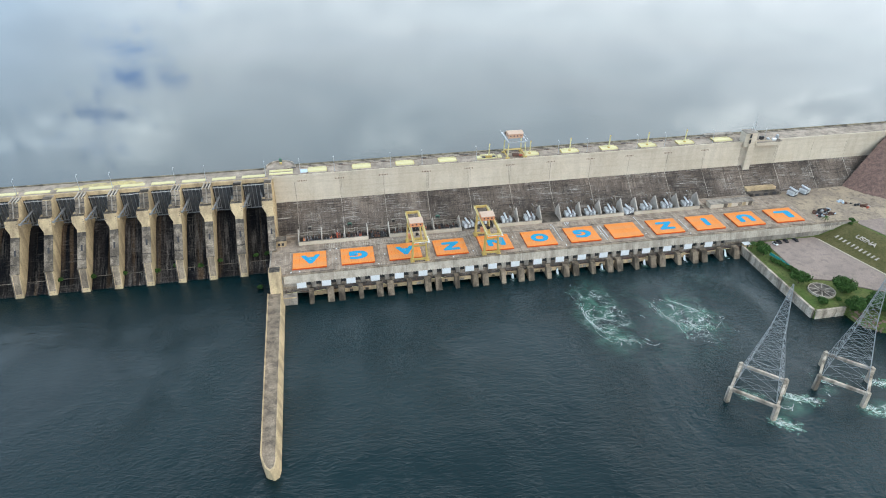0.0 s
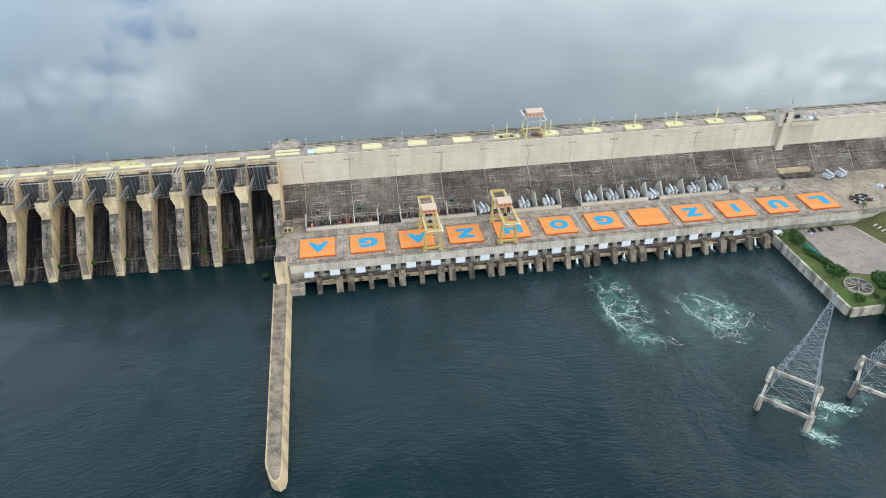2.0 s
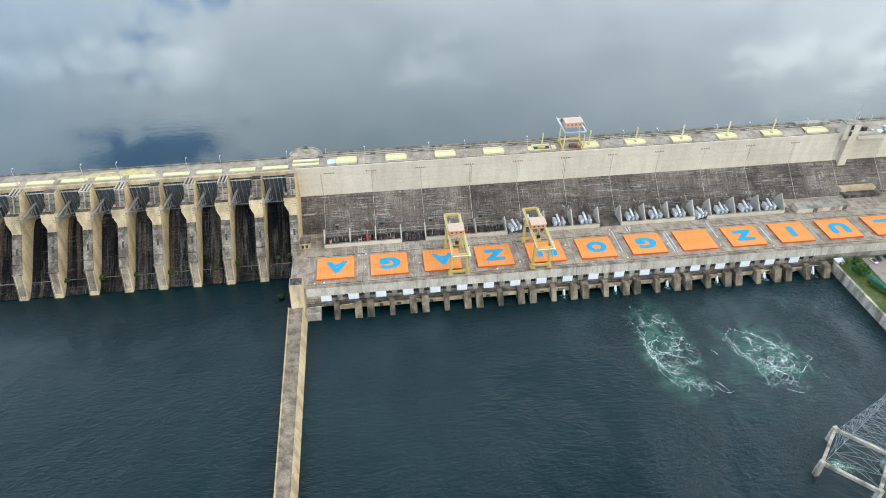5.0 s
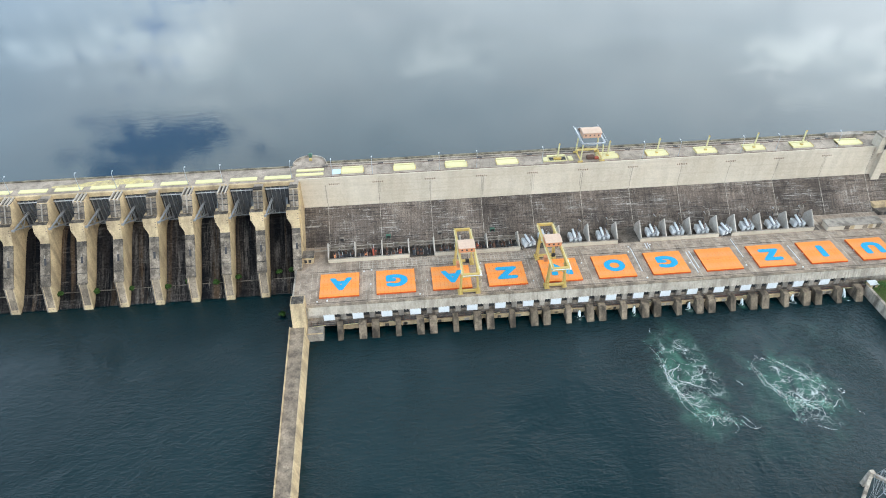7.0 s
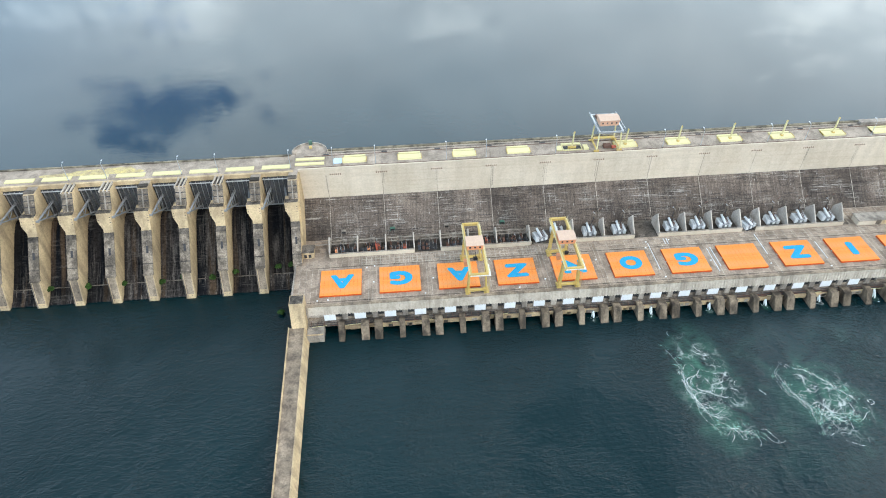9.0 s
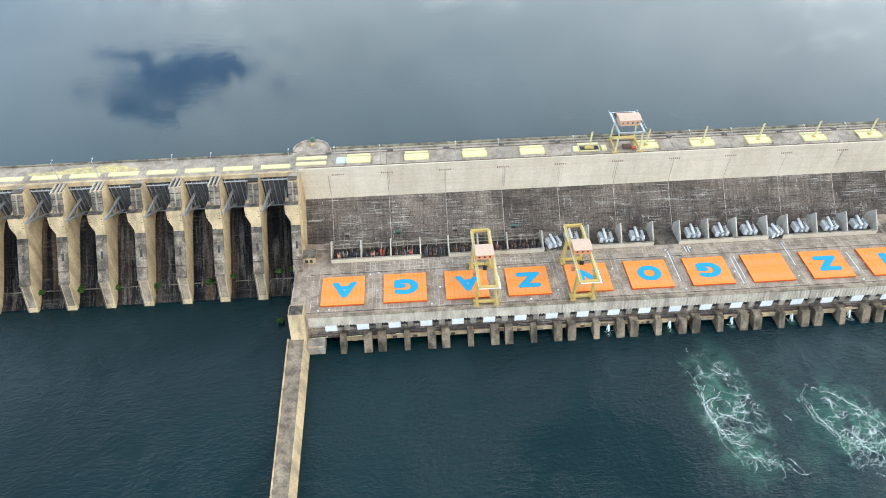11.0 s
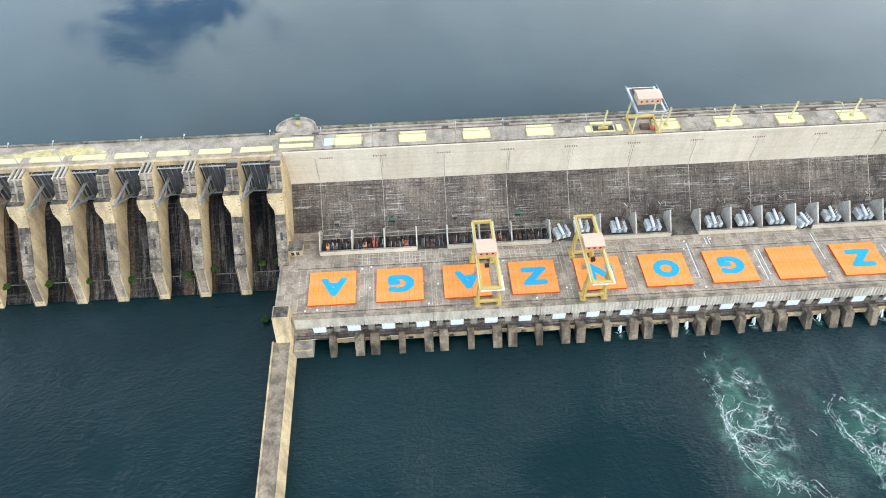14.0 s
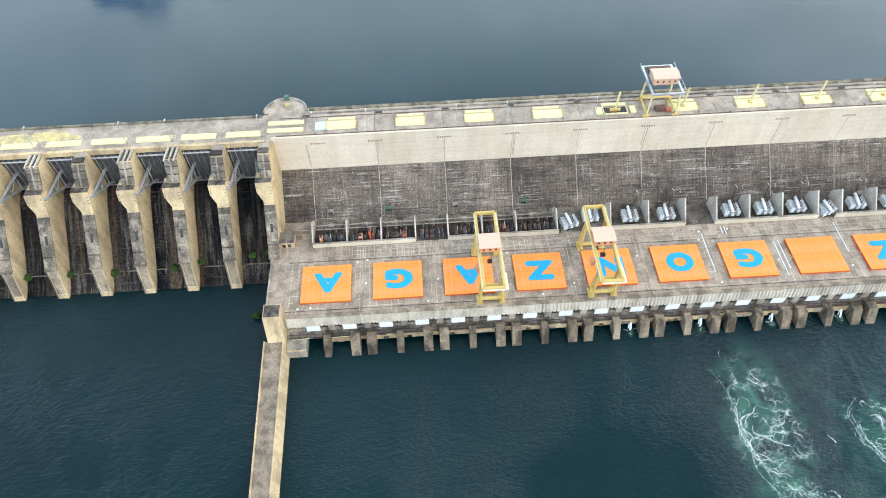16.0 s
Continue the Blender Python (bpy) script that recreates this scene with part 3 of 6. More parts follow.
# crest road slab and kerbs
crest = empty("crest_deck", label="weathered concrete crest road with kerbs and crane rails", category="deck", kind="structure")
for i, (x0, x1) in enumerate(zip(xs[:-1], xs[1:])):
    part("road_slab", M().box(x0 + 0.06, x1 - 0.06, 61.2, 76.2, CREST_Z, CREST_Z + 0.12), CREST, crest)
part("downstream_kerb", M().box(-20.3, 446, 59.9, 60.7, CREST_Z, CREST_Z + 0.6), WALL, crest)
part("upstream_kerb", M().box(-5.5, 446, 76.6, 78.2, CREST_Z, CREST_Z + 0.6), MOSSY, crest)
for y in (61.6, 72.3):
    part("crane_rail", M().box(-18, 308, y - 0.12, y + 0.12, CREST_Z + 0.12, CREST_Z + 0.32), RUST, crest)
part("cable_trench", M().box(-5, 440, 74.2, 75.2, CREST_Z + 0.12, CREST_Z + 0.22), STAINED, crest)

# spillway bridge
NB, BAY, PIER_W = 9, 18.45, 4.8
XL = -38.65 - BAY * (NB - 1) - PIER_W
bridge = empty("spillway_bridge", label="concrete road bridge over the spillway gates, stained with yellow", category="bridge", kind="structure")
for k in range(NB):
    xa, xb = -43.45 - BAY * k + PIER_W / 2 + 0.05, -25.0 - BAY * k + PIER_W / 2 - 0.05
    part("bridge_slab", M().box(xa, xb, 59.2, 75.3, CREST_Z - 1.6, CREST_Z), CREST, bridge)
    part("edge_beam", M().box(xa, xb, 58.5, 59.8, CREST_Z - 1.9, CREST_Z + 0.45), TAN, bridge)
part("upstream_kerb", M().box(XL - 6, -25, 74.0, 75.2, CREST_Z, CREST_Z + 0.5), MOSSY, bridge)

part("link_slab", M().box(-22.6, -20.3, 58.9, 76.8, CREST_Z - 1.6, CREST_Z), CREST, bridge)
for i, (xa, xb, ya, yb) in enumerate(((-137, -121, 66.2, 71.5), (-121.5, -106, 66.4, 72.6), (-152, -136, 66.3, 69.4), (-105.5, -101, 66.6, 69.6))):
    part("lichen_patch", M().plan([(xa, ya), (xb, ya), (xb + 1.5, (ya + yb) / 2), (xb - 2.2, yb), (xa + 1.6, yb - 0.8), (xa - 1.0, (ya + yb) / 2)], CREST_Z, CREST_Z + 0.015 + 0.012 * i), LICHEN, bridge, "yellow stained road surface")

# powerhouse body: deck, sloping fascia, window band, ledge
PX0, PX1 = -23.8, 336.0
house = empty("powerhouse", label="long low concrete powerhouse with a ribbed fascia and window band", category="building", kind="structure")
part("body", M().prism([(-1.0, -6), (47, -6), (47, DECK_Z - 0.25), (-5.9, DECK_Z - 0.25), (-7.5, 9.5), (-6.7, 9.4), (-6.7, 5.2), (-8.6, 5.0), (-8.6, 2.6), (-1.0, 2.6)], PX0, PX1), GREYC, house)
part("ledge", M().box(-15.5, 282, -9.6, -6.6, 4.5, 5.1), STAINED, house)
for x0, x1, mt in ((-15.5, 60, STAINED), (60, 150, PIERTOP), (150, 196, STAINED), (196, 282, RUST)):
    part("crane_beam", M().box(x0, x1 - 0.1, -10.6, -9.7, 4.3, 5.0), mt, house, "stained runway beam")
part("beam_rail", M().box(-15.5, 282, -10.75, -10.5, 5.0, 5.25), BLACKM, house, "black steel runway rail")
part("beam_rail", M().box(-15.5, 282, -9.3, -9.1, 5.1, 5.3), BLACKM, house, "black steel runway rail")
tie = M().box(-0.12, 0.12, -10.9, -8.2, 5.05, 5.22).mesh("rail_tie", RUST)
for i in range(96):
    part("rail_tie", None, None, house, mesh=tie).location.x = -14.5 + 3.09 * i
part("sill_beam", M().box(-15.5, 300, -7.9, -6.7, 5.1, 5.5), STAINED, house)
part("sill_wall", M().box(-15.5, 282, -7.5, -6.7, 5.5, 6.7), PIERGREY, house, "grey stained wall under the windows")
part("parapet", M().box(-16, PX1, -6.5, -5.7, DECK_Z - 0.3, DECK_Z + 0.9), CREST, house)
part("parapet_cap", M().box(-16, PX1, -7.0, -5.3, DECK_Z + 0.9, DECK_Z + 1.1), CAPC, house, "brown weathered coping")
part("gutter", M().box(-16, PX1, -5.3, -4.6, DECK_Z - 0.02, DECK_Z + 0.05), PIERTOP, house, "dark gutter along the parapet")
part("left_parapet", M().box(PX0, PX0 + 0.7, -6, 44, DECK_Z - 0.3, DECK_Z + 0.9), GREYC, house)

# ribbed sheets
def sheet_panel():
    m = M()
    w, ribs = 14.4, 10
    m.prism([(-6.72, DECK_Z + 0.8), (-6.55, DECK_Z + 0.8), (-7.5, 9.4), (-7.7, 9.4)], 0, w)
    for i in range(ribs):
        xa = w * i / ribs
        m.prism([(-7.02, DECK_Z + 0.75), (-6.7, DECK_Z + 0.75), (-7.68, 9.35), (-8.02, 9.35)], xa + 0.22, xa + w / ribs - 0.22)
    return m


sheet_mesh = sheet_panel().mesh("ribbed_sheet", SHEET)
part("retaining_wall", M().box(PX1, 361.6, -7.4, -5.6, 0, DECK_Z + 0.9), GREYC, house)
part("parapet_cap", M().box(PX1 + 0.05, 362, -7.0, -5.3, DECK_Z + 0.9, DECK_Z + 1.1), CAPC, house)
for i in range(26):
    o = part("ribbed_sheet", None, None, house, mesh=sheet_mesh)
    o.location.x = -15.3 + 14.5 * i
white_mesh = M().box(0, 5.4, -7.95, -7.0, 5.5, 9.3).mesh("white_panel", WHITEP)
pane_mesh = M().box(0, 2.8, -7.0, -6.75, 6.7, 9.3).mesh("dark_pane", GLASS)
pil_mesh = M().box(0, 2.6, -7.85, -6.7, 5.5, 9.4).mesh("pillar", GREYC)
mul_mesh = M().box(0, 0.22, -7.75, -6.7, 5.5, 9.4).mesh("mullion", GREYC)
for i in range(19):
    for nm, me, dx in (("white_panel", white_mesh, 0), ("dark_pane", pane_mesh, 5.6), ("dark_pane", pane_mesh, 11.3), ("pillar", pil_mesh, 8.65), ("mullion", mul_mesh, 5.4), ("mullion", mul_mesh, 14.28)):
        o = part(nm, None, None, house, mesh=me)
        o.location.x = -8.15 + 14.5 * i + dx

# draft tube piers below the band
PIERC = concrete("pier_concrete", (0.265, 0.215, 0.16), (0.15, 0.122, 0.095), (0.034, 0.030, 0.027), 0.8, big=0.2, vary=0.28, fine=0.6)
pier_prof = [(-1.0, -6), (-1.0, 2.5), (-8.4, 2.5), (-8.4, 5.0), (-10.6, 6.6), (-13.9, 6.4), (-17.1, 0.2), (-18.2, -6)]
thin_mesh = M().prism(pier_prof, -1.35, 1.35).mesh("tail_pier", PIERC)
wide_mesh = M().prism(pier_prof, -1.85, 1.85).mesh("tail_pier", PIERC)
for k in range(10):
    for dx, me in ((0.0, thin_mesh), (11.2, wide_mesh), (17.6, wide_mesh)):
        if k == 9 and dx > 12:
            continue
        o = part("tail_pier", None, None, house, mesh=me)
        o.location.x = PITCH * k + dx
for k in range(10):
    for x0, x1 in ((1.4, 9.3), (19.5, 27.6)):
        if PITCH * k + x0 > 262:
            continue
        part("gate_lintel", M().box(PITCH * k + x0, PITCH * k + x1, -11.2, -8.3, 1.9, 4.1), TAN, house, "cream concrete lintel over a draft tube opening")
        for i in range(rd.randint(1, 3)):
            xl = PITCH * k + x0 + rd.uniform(0, x1 - x0 - 2.6)
            part("lintel_block", M().box(xl, xl + rd.uniform(1.2, 2.6), -11.35, -8.4, rd.uniform(1.7, 2.2), rd.uniform(3.4, 4.0)), rd.choice((TAN, STAINED, GREYC)), house)
        # black sheet across the back: the deep shade of the opening put in as colour
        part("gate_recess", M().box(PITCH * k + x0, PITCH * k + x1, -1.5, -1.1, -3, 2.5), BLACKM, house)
    if PITCH * k + 13 < 262:
        part("gate_lintel", M().box(PITCH * k + 13.1, PITCH * k + 15.7, -11.0, -8.3, 2.2, 4.2), TAN, house)

xp = -14.0
while xp < 276:
    ln = rd.uniform(2.5, 9)
    part("drain_pipe", M().tube((xp, -10.9, rd.uniform(4.5, 5.0)), (xp + ln, -10.9, rd.uniform(4.5, 5.2)), 0.13, 0.13, 6), rd.choice((RUST, RUST, PALE_Y, STAINED)), house)
    xp += ln + rd.uniform(0.2, 3)

# spillway: chutes, piers, gates
CHUTE_PROF = [(63, 25.5), (57, 27.6), (54.5, 27.3), (50.2, 24.6), (44, 19.3), (35.5, 11.4), (29.5, 6.4), (26.6, 4.2), (23.2, 1.6), (20.8, 0.5), (20.3, -6), (63, -6)]
for k in range(NB):
    xa, xb = -38.65 - BAY * k, -25.0 - BAY * k
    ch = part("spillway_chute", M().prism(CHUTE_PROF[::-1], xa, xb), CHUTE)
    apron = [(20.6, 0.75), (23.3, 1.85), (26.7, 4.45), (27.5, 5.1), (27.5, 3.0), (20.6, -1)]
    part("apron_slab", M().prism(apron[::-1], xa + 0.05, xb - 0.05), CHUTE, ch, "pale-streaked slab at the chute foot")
    part("apron_joint", M().box(xa + 0.05, xb - 0.05, 27.5, 28.0, 5.0, 5.35), STAINED, ch)
    tagged(ch, "near-black concrete spillway chute with brown water stains", "spillway", "spillway chutes", "structure")


def along(a, b, s0, s1, lift, sink=0.5):
    """Section of a thin slab laid on the line a-b, from s0 to s1 of its length."""
    (ya, za), (yb, zb) = a, b
    ln = math.hypot(yb - ya, zb - za)
    ny, nz = -(zb - za) / ln, (yb - ya) / ln
    p, q = ((ya + (yb - ya) * k, za + (zb - za) * k) for k in (s0, s1))
    return [(p[0] + ny * lift, p[1] + nz * lift), (p[0] - ny * sink, p[1] - nz * sink), (q[0] - ny * sink, q[1] - nz * sink), (q[0] + ny * lift, q[1] + nz * lift)]


def spill_pier(w, slats=False):
    m = empty("spillway_pier")
    foot, knee, lip, heel, head = (24.0, 14.2), (39.3, 30.4), (43.4, 38.8), (46.1, 39.1), (51.8, 47.0)
    body = [(18.9, -6), (19.0, 0.2), foot, knee, lip, heel, head, (58.4, 47.0), (58.4, 46.2), (63, 46.2), (63, -6)]
    part("body", M().prism(body, -w, 0), TAN, m)
    # trunnion block: flush on one flank, haunched out over the chute on the other
    face = [(-w - 2.2, 38.9), (-w - 2.0, 35.3), (-w + 0.6, 30.9), (0.12, 30.9), (0.12, 38.9)]
    t = M()
    t.v = [(x, 39.15 + (z - 30.4) * 0.488, z) for x, z in face] + [(x, 49.5, z) for x, z in face]
    t.f = [(0, 1, 2, 3, 4), (9, 8, 7, 6, 5)] + [(i, i + 5, (i + 1) % 5 + 5, (i + 1) % 5) for i in range(5)]
    blk = part("trunnion_block", t, TAN, m, "haunched trunnion block over the chute")
    part("block_top", M().box(-w - 2.0, 0.0, 43.6, 46.4, 38.9, 39.12), PIERTOP, blk, "black weathered ledge")
    for i in range(3):
        part("anchor_plate", M().prism(along(knee, lip, 0.50 + 0.14 * i, 0.53 + 0.14 * i, 0.22), -0.9, -0.2), PIERTOP, blk)
        part("anchor_plate", M().prism(along(knee, lip, 0.50 + 0.14 * i, 0.53 + 0.14 * i, 0.22), -w - 1.7, -w - 1.2), PIERTOP, blk)
    part("pedestal", M().prism([(43.2, 34.2), (47.5, 34.6), (46.6, 37.8), (43.6, 37.8)], -0.1, 0.95), TAN, m, "bearing pedestal of the gate arms")
    # sloping head with recessed bands and a middle rib
    for s0, s1 in ((0.02, 0.33), (0.38, 0.66), (0.71, 0.97)):
        part("head_panel", M().prism(along(heel, head, s0, s1, 0.32), -w - 0.15, 0.04), PIERGREY, m, "grey weathered head panel")
    for s0, s1 in ((0.33, 0.38), (0.66, 0.71)):
        part("band_groove", M().prism(along(heel, head, s0, s1, 0.06), -w - 0.02, 0.03), BLACKM, m)
    part("rib", M().prism(along(heel, head, 0.02, 0.97, 0.62), -w * 0.58, -w * 0.46), GREYC, m)
    part("weathered_slope", M().prism(along(foot, knee, 0.0, 0.985, 0.07), -w - 0.05, 0.05), PIERGREY, m, "dark weathered sloping top")
    part("stain_band", M().prism(along(foot, knee, 0.86, 0.985, 0.10), -w - 0.06, 0.06), PIERTOP, m)
    part("stain_band", M().prism(along(foot, knee, 0.22, 0.25, 0.10), -w - 0.06, 0.0), PIERTOP, m)
    part("inspection_slot", M().prism(along(foot, knee, 0.47, 0.63, 0.12), -w * 0.60, -w * 0.36), BLACKM, m, "dark inspection slot")
    part("slot_drip", M().prism(along(foot, knee, 0.63, 0.72, 0.13), -w * 0.56, -w * 0.52), GREYC, m)
    part("foot_edge", M().box(-w - 0.12, 0.12, 23.2, 24.9, 13.8, 14.5), PIERGREY, m)
    part("dark_edge", M().prism([(18.75, -6), (18.85, 0.2), (23.85, 14.1), (25.4, 14.1), (25.4, -6)], -w - 0.05, -w + 0.5), STAINED, m, "dark strip along one edge of the pier foot")
    part("foot_panel", M().prism(along((19.0, 0.2), foot, 0.16, 0.94, 0.10), -w + 0.9, -0.5), CAPC, m)
    for i in range(6):
        for x in (-1.35, -w + 1.3):
            part("drain_hole", M().prism(along((19.0, 0.2), foot, 0.08 + 0.10 * i, 0.105 + 0.10 * i, 0.14), x - 0.15, x + 0.15), STAINED, m)
    part("head_cap", M().box(-w - 0.1, 0.1, 52.0, 58.3, 47.0, 47.15), CREST if not slats else PIERTOP, m)
    if slats:
        for x in (-w + 0.35, -w * 0.5, -0.55):
            part("stop_log_guide", M().beam((x - 0.5, 50.9, 46.7), (x + 0.6, 57.6, 48.1), 0.5, 1.0), LIME, m, "pale concrete guide slat")
        part("guide_slot", M().box(-w * 0.42, -0.95, 52.2, 57.6, 47.15, 47.2), BLACKM, m)
    else:
        part("head_block", M().box(-w + 0.1, -0.1, 52.1, 54.6, 47.15, 48.0), PIERTOP, m)
    return tagged(m, "stepped tan concrete spillway pier with a dark weathered top", "pier", "spillway piers", "structure")


p0 = spill_pier(PIER_W)
p0.location = (-38.95, 0, 0)
p1 = spill_pier(PIER_W, True)
p1.location = (-38.95 - BAY, 0, 0)
tagged(p1, "stepped tan concrete spillway pier with three pale slats on top")
for k in range(2, NB):
    copy_thing(p1 if k not in (3, 6) else p0, pose(-38.95 - BAY * k, 0, 0))
end = spill_pier(4.4)
end.location = (-20.3, 0, 0)
tagged(end, "stepped concrete end pier between spillway and powerhouse")
tagged(part("end_wall", M().prism([(20, -6), (62, -6), (62, 46.2), (57.2, 46.2), (54.8, 43.0), (47.5, 36.5), (43.9, 31), (37.9, 21.8), (30, 13.0), (20, 13.0)], -20.9, -19.7), TAN), "bright tan flank wall above the powerhouse deck", "wall", kind="structure")


GATE_SKIN = paint("weathered_gate_plate", (0.055, 0.058, 0.064), (0.11, 0.10, 0.093), 0.6, 0.2, amount=0.8, scale=0.45)


def radial_gate(w=13.95):
    """A closed gate: curved plate held against the flow by two pairs of arms that meet at bearings on the piers."""
    m = empty("radial_gate")
    cy, cz, r = 43.5, 36.3, 17.0
    a0, a1 = -31, 29

    def ring(r0, r1, b0, b1):
        out = [(cy + r0 * math.cos(radians(a)), cz + r0 * math.sin(radians(a))) for a in frange(b0, b1, 5)]
        return out + [(cy + r1 * math.cos(radians(a)), cz + r1 * math.sin(radians(a))) for a in frange(b1, b0, 5)]

    part("skin_plate", M().prism(ring(r, r + 0.25, a0, a1), 0.15, w - 0.15), GATE_SKIN, m)
    for i in range(6):
        x = 1.0 + (w - 2.0) * i / 5
        part("vertical_rib", M().prism(ring(r - 0.45, r, a0, a1), x - 0.11, x + 0.11), RIB, m)
    for a in (-30, -14, 5, 28):
        y, z = cy + (r - 0.75) * math.cos(radians(a)), cz + (r - 0.75) * math.sin(radians(a))
        part("cross_girder", M().box(0.2, w - 0.2, y - 0.3, y + 0.3, z - 0.18, z + 0.18), STRUT if a in (-30, 5) else RIB, m)
    for i in range(12):
        x = 0.6 + (w - 1.8) * i / 11
        part("stain_run", M().prism(ring(r - 0.03, r + 0.02, a0 + 2 + 7 * (i % 3), a1 - 4 - 9 * (i % 2)), x, x + 0.35 + 0.2 * (i % 4)), RUST if i % 5 == 0 else BLACKM, m)
    for x in (0.75, w - 0.75):
        sx = 1 if x < 2 else -1
        ends = []
        for a in (-24, 5):
            y, z = cy + (r - 1.1) * math.cos(radians(a)), cz + (r - 1.1) * math.sin(radians(a))
            ends.append(Vector((x + 2.6 * sx, y, z)))
            for d in (0.0, 0.9):
                part("gate_arm", M().beam((x + d * 0.4 * sx, cy + 0.4, cz), (x + (2.2 + d) * sx, y, z), 0.42, 0.5), STRUT, m, "pale steel gate arm")
        hub = Vector((x, cy + 0.4, cz))
        for s in (0.45, 0.8):
            part("arm_tie", M().beam(tuple(hub.lerp(ends[0], s)), tuple(hub.lerp(ends[1], s)), 0.34), STRUT, m)
        part("arm_tie", M().beam(tuple(hub.lerp(ends[0], 0.45)), tuple(hub.lerp(ends[1], 0.8)), 0.28), STRUT, m)
        part("bearing", M().tube((x - 0.6, cy + 0.2, cz), (x + 0.6, cy + 0.2, cz), 0.75, 0.75, 12), STRUT, m)
    return tagged(m, "closed dark steel radial spillway gate with pale arms", "gate", "radial gates")


g0 = radial_gate()
g0.location = (-38.95, 0, 0)
for k in range(1, NB):
    copy_thing(g0, pose(-38.95 - BAY * k, 0, 0))

# block at the corner and the long guide wall
block = empty("corner_block", label="tall cream concrete end block with a dark weathered top", category="block", kind="structure")
part("body", M().prism([(-13.4, 4), (-2.5, 4), (-2.5, 18.6), (-8.6, 18.6)], -23.2, -16.4), TAN, block)
part("cap", M().prism([(-8.2, 18.6), (-2.9, 18.6), (-2.9, 18.75), (-8.2, 18.75)], -22.8, -16.8), STAINED, block)
part("landing", M().box(-16.2, -8.4, -16.4, -8.7, -6, 4.6), GREYC, block)
part("landing_kerb", M().box(-16.0, -8.6, -16.2, -15.8, 4.6, 5.1), TAN, block)

gw = empty("guide_wall", label="long narrow concrete guide wall with a weathered walkway", category="wall", kind="structure")
gpl = [(-25.0, -12), (-22.2, -132), (-20.2, -138.2), (-17.9, -140.8), (-16.0, -139.6), (-15.3, -136), (-15.4, -131), (-17.0, -12)]
wall = M().plan(gpl, -6, 6.4)
wall.v = [(x + (2.6 if x > -18.5 and z < 0 else 0), y, z) for x, y, z in wall.v]
part("body", wall, TAN, gw)
top = [(-24.4, -12), (-21.6, -131.6), (-19.8, -137.4), (-17.9, -139.9), (-16.5, -138.8), (-15.9, -135.7), (-15.9, -131), (-17.6, -12)]
part("walkway", M().plan(top, 6.4, 6.45), PATHC, gw, "grey weathered walkway surface")
for i in range(18):
    t0, t1 = i / 18, (i + 0.96) / 18
    xa, xb = -25.0 + 2.8 * t0, -25.0 + 2.8 * t1
    part("kerb", M().plan([(xa, -12 - 120 * t0), (xb, -12 - 120 * t1), (xb + 0.5, -12 - 120 * t1), (xa + 0.5, -12 - 120 * t0)], 6.4, 6.95), TAN, gw)
    xa, xb = -17.0 + 1.6 * t0, -17.0 + 1.6 * t1
    part("kerb", M().plan([(xa - 0.5, -12 - 119 * t0), (xb - 0.5, -12 - 119 * t1), (xb, -12 - 119 * t1), (xa, -12 - 119 * t0)], 6.4, 6.95), TAN, gw)

# ground on the far bank
def smooth01(t):
    t = min(1.0, max(0.0, t))
    return t * t * (3 - 2 * t)


def bank_height(x, y):
    low = 332 + max(0.0, -14 - y) * 0.27
    h = 5.4 + 7.7 * smooth01((x - low) / 27)
    if y > -7:
        h = 13.0 if x > 338 else 4.0
    shore = -84 - max(0.0, x - 296) * 0.9
    if x < 299 and y < -82.2:
        return -5.0
    if y < shore + 6:
        h = h + (-4 - h) * smooth01((shore + 6 - y) / 20)
    if x < 279.2:
        h = min(h, 5.3)
    return h + 0.5 * noise.noise((x * 0.06, y * 0.06, 0)) * (0.3 if y > -84 else 1.5)


gx = frange(278.6, 480, 3.2) + [520, 600, 800, 1400, 4000]
gy = [-4000, -1500, -700, -400] + frange(-300, -83.0, 3.2) + frange(-82.1, -7.2, 3.2) + [-6.8, 20, 58]
tagged(part("ground", M().grid(gx, gy, bank_height), GRASS), "grassy river bank rising to the dam yard", "ground", kind="structure")

quay = empty("quay_wall", label="cream concrete quay wall with dark vertical joints", category="wall", kind="structure")
for y0, y1 in zip(frange(-11, -81.5, 7.05)[:-1], frange(-11, -81.5, 7.05)[1:]):
    part("wall_panel", M().box(277.6, 279.0, y1 + 0.2, y0 - 0.2, -6, 5.9), FOOTC, quay)
for x0, x1 in zip(frange(279.2, 298, 6.2)[:-1], frange(279.2, 298, 6.2)[1:]):
    part("wall_panel", M().box(x0 + 0.2, x1 - 0.2, -83.0, -81.7, -6, 5.9), FOOTC, quay)
part("backing", M().box(278.2, 279.1, -81.6, -9, -6, 5.4), STAINED, quay)
tagged(part("parking_lot", M().plan([(295.4, -9.5), (331.5, -9.5), (345, -62), (331, -74), (318, -65.2), (309, -57.5), (297, -53.6), (293.6, -45)], 5.0, 5.95), LOT), "empty worn pinkish concrete parking lot", "pavement", kind="structure")
tagged(part("lot_kerb", M().plan([(331.7, -12), (332.4, -12), (346.2, -62), (345.4, -62)], 5.0, 6.2), WALL), "long pale kerb between lot and lawn", "kerb", kind="structure")
tagged(part("yard", M().plan([(336, -6.4), (362, -6.4), (420, -6.4), (430, 48), (336, 48)], 12.0, 13.15), DIRT), "bare dirt work yard beside the dam", "yard", kind="structure")
tagged(part("approach_road", M().plan([(362, -9), (366, -6.2), (430, -6.2), (430, -90), (392, -90)], 12.6, 13.35), LOT), "worn concrete approach road above the lawn", "road", kind="structure")

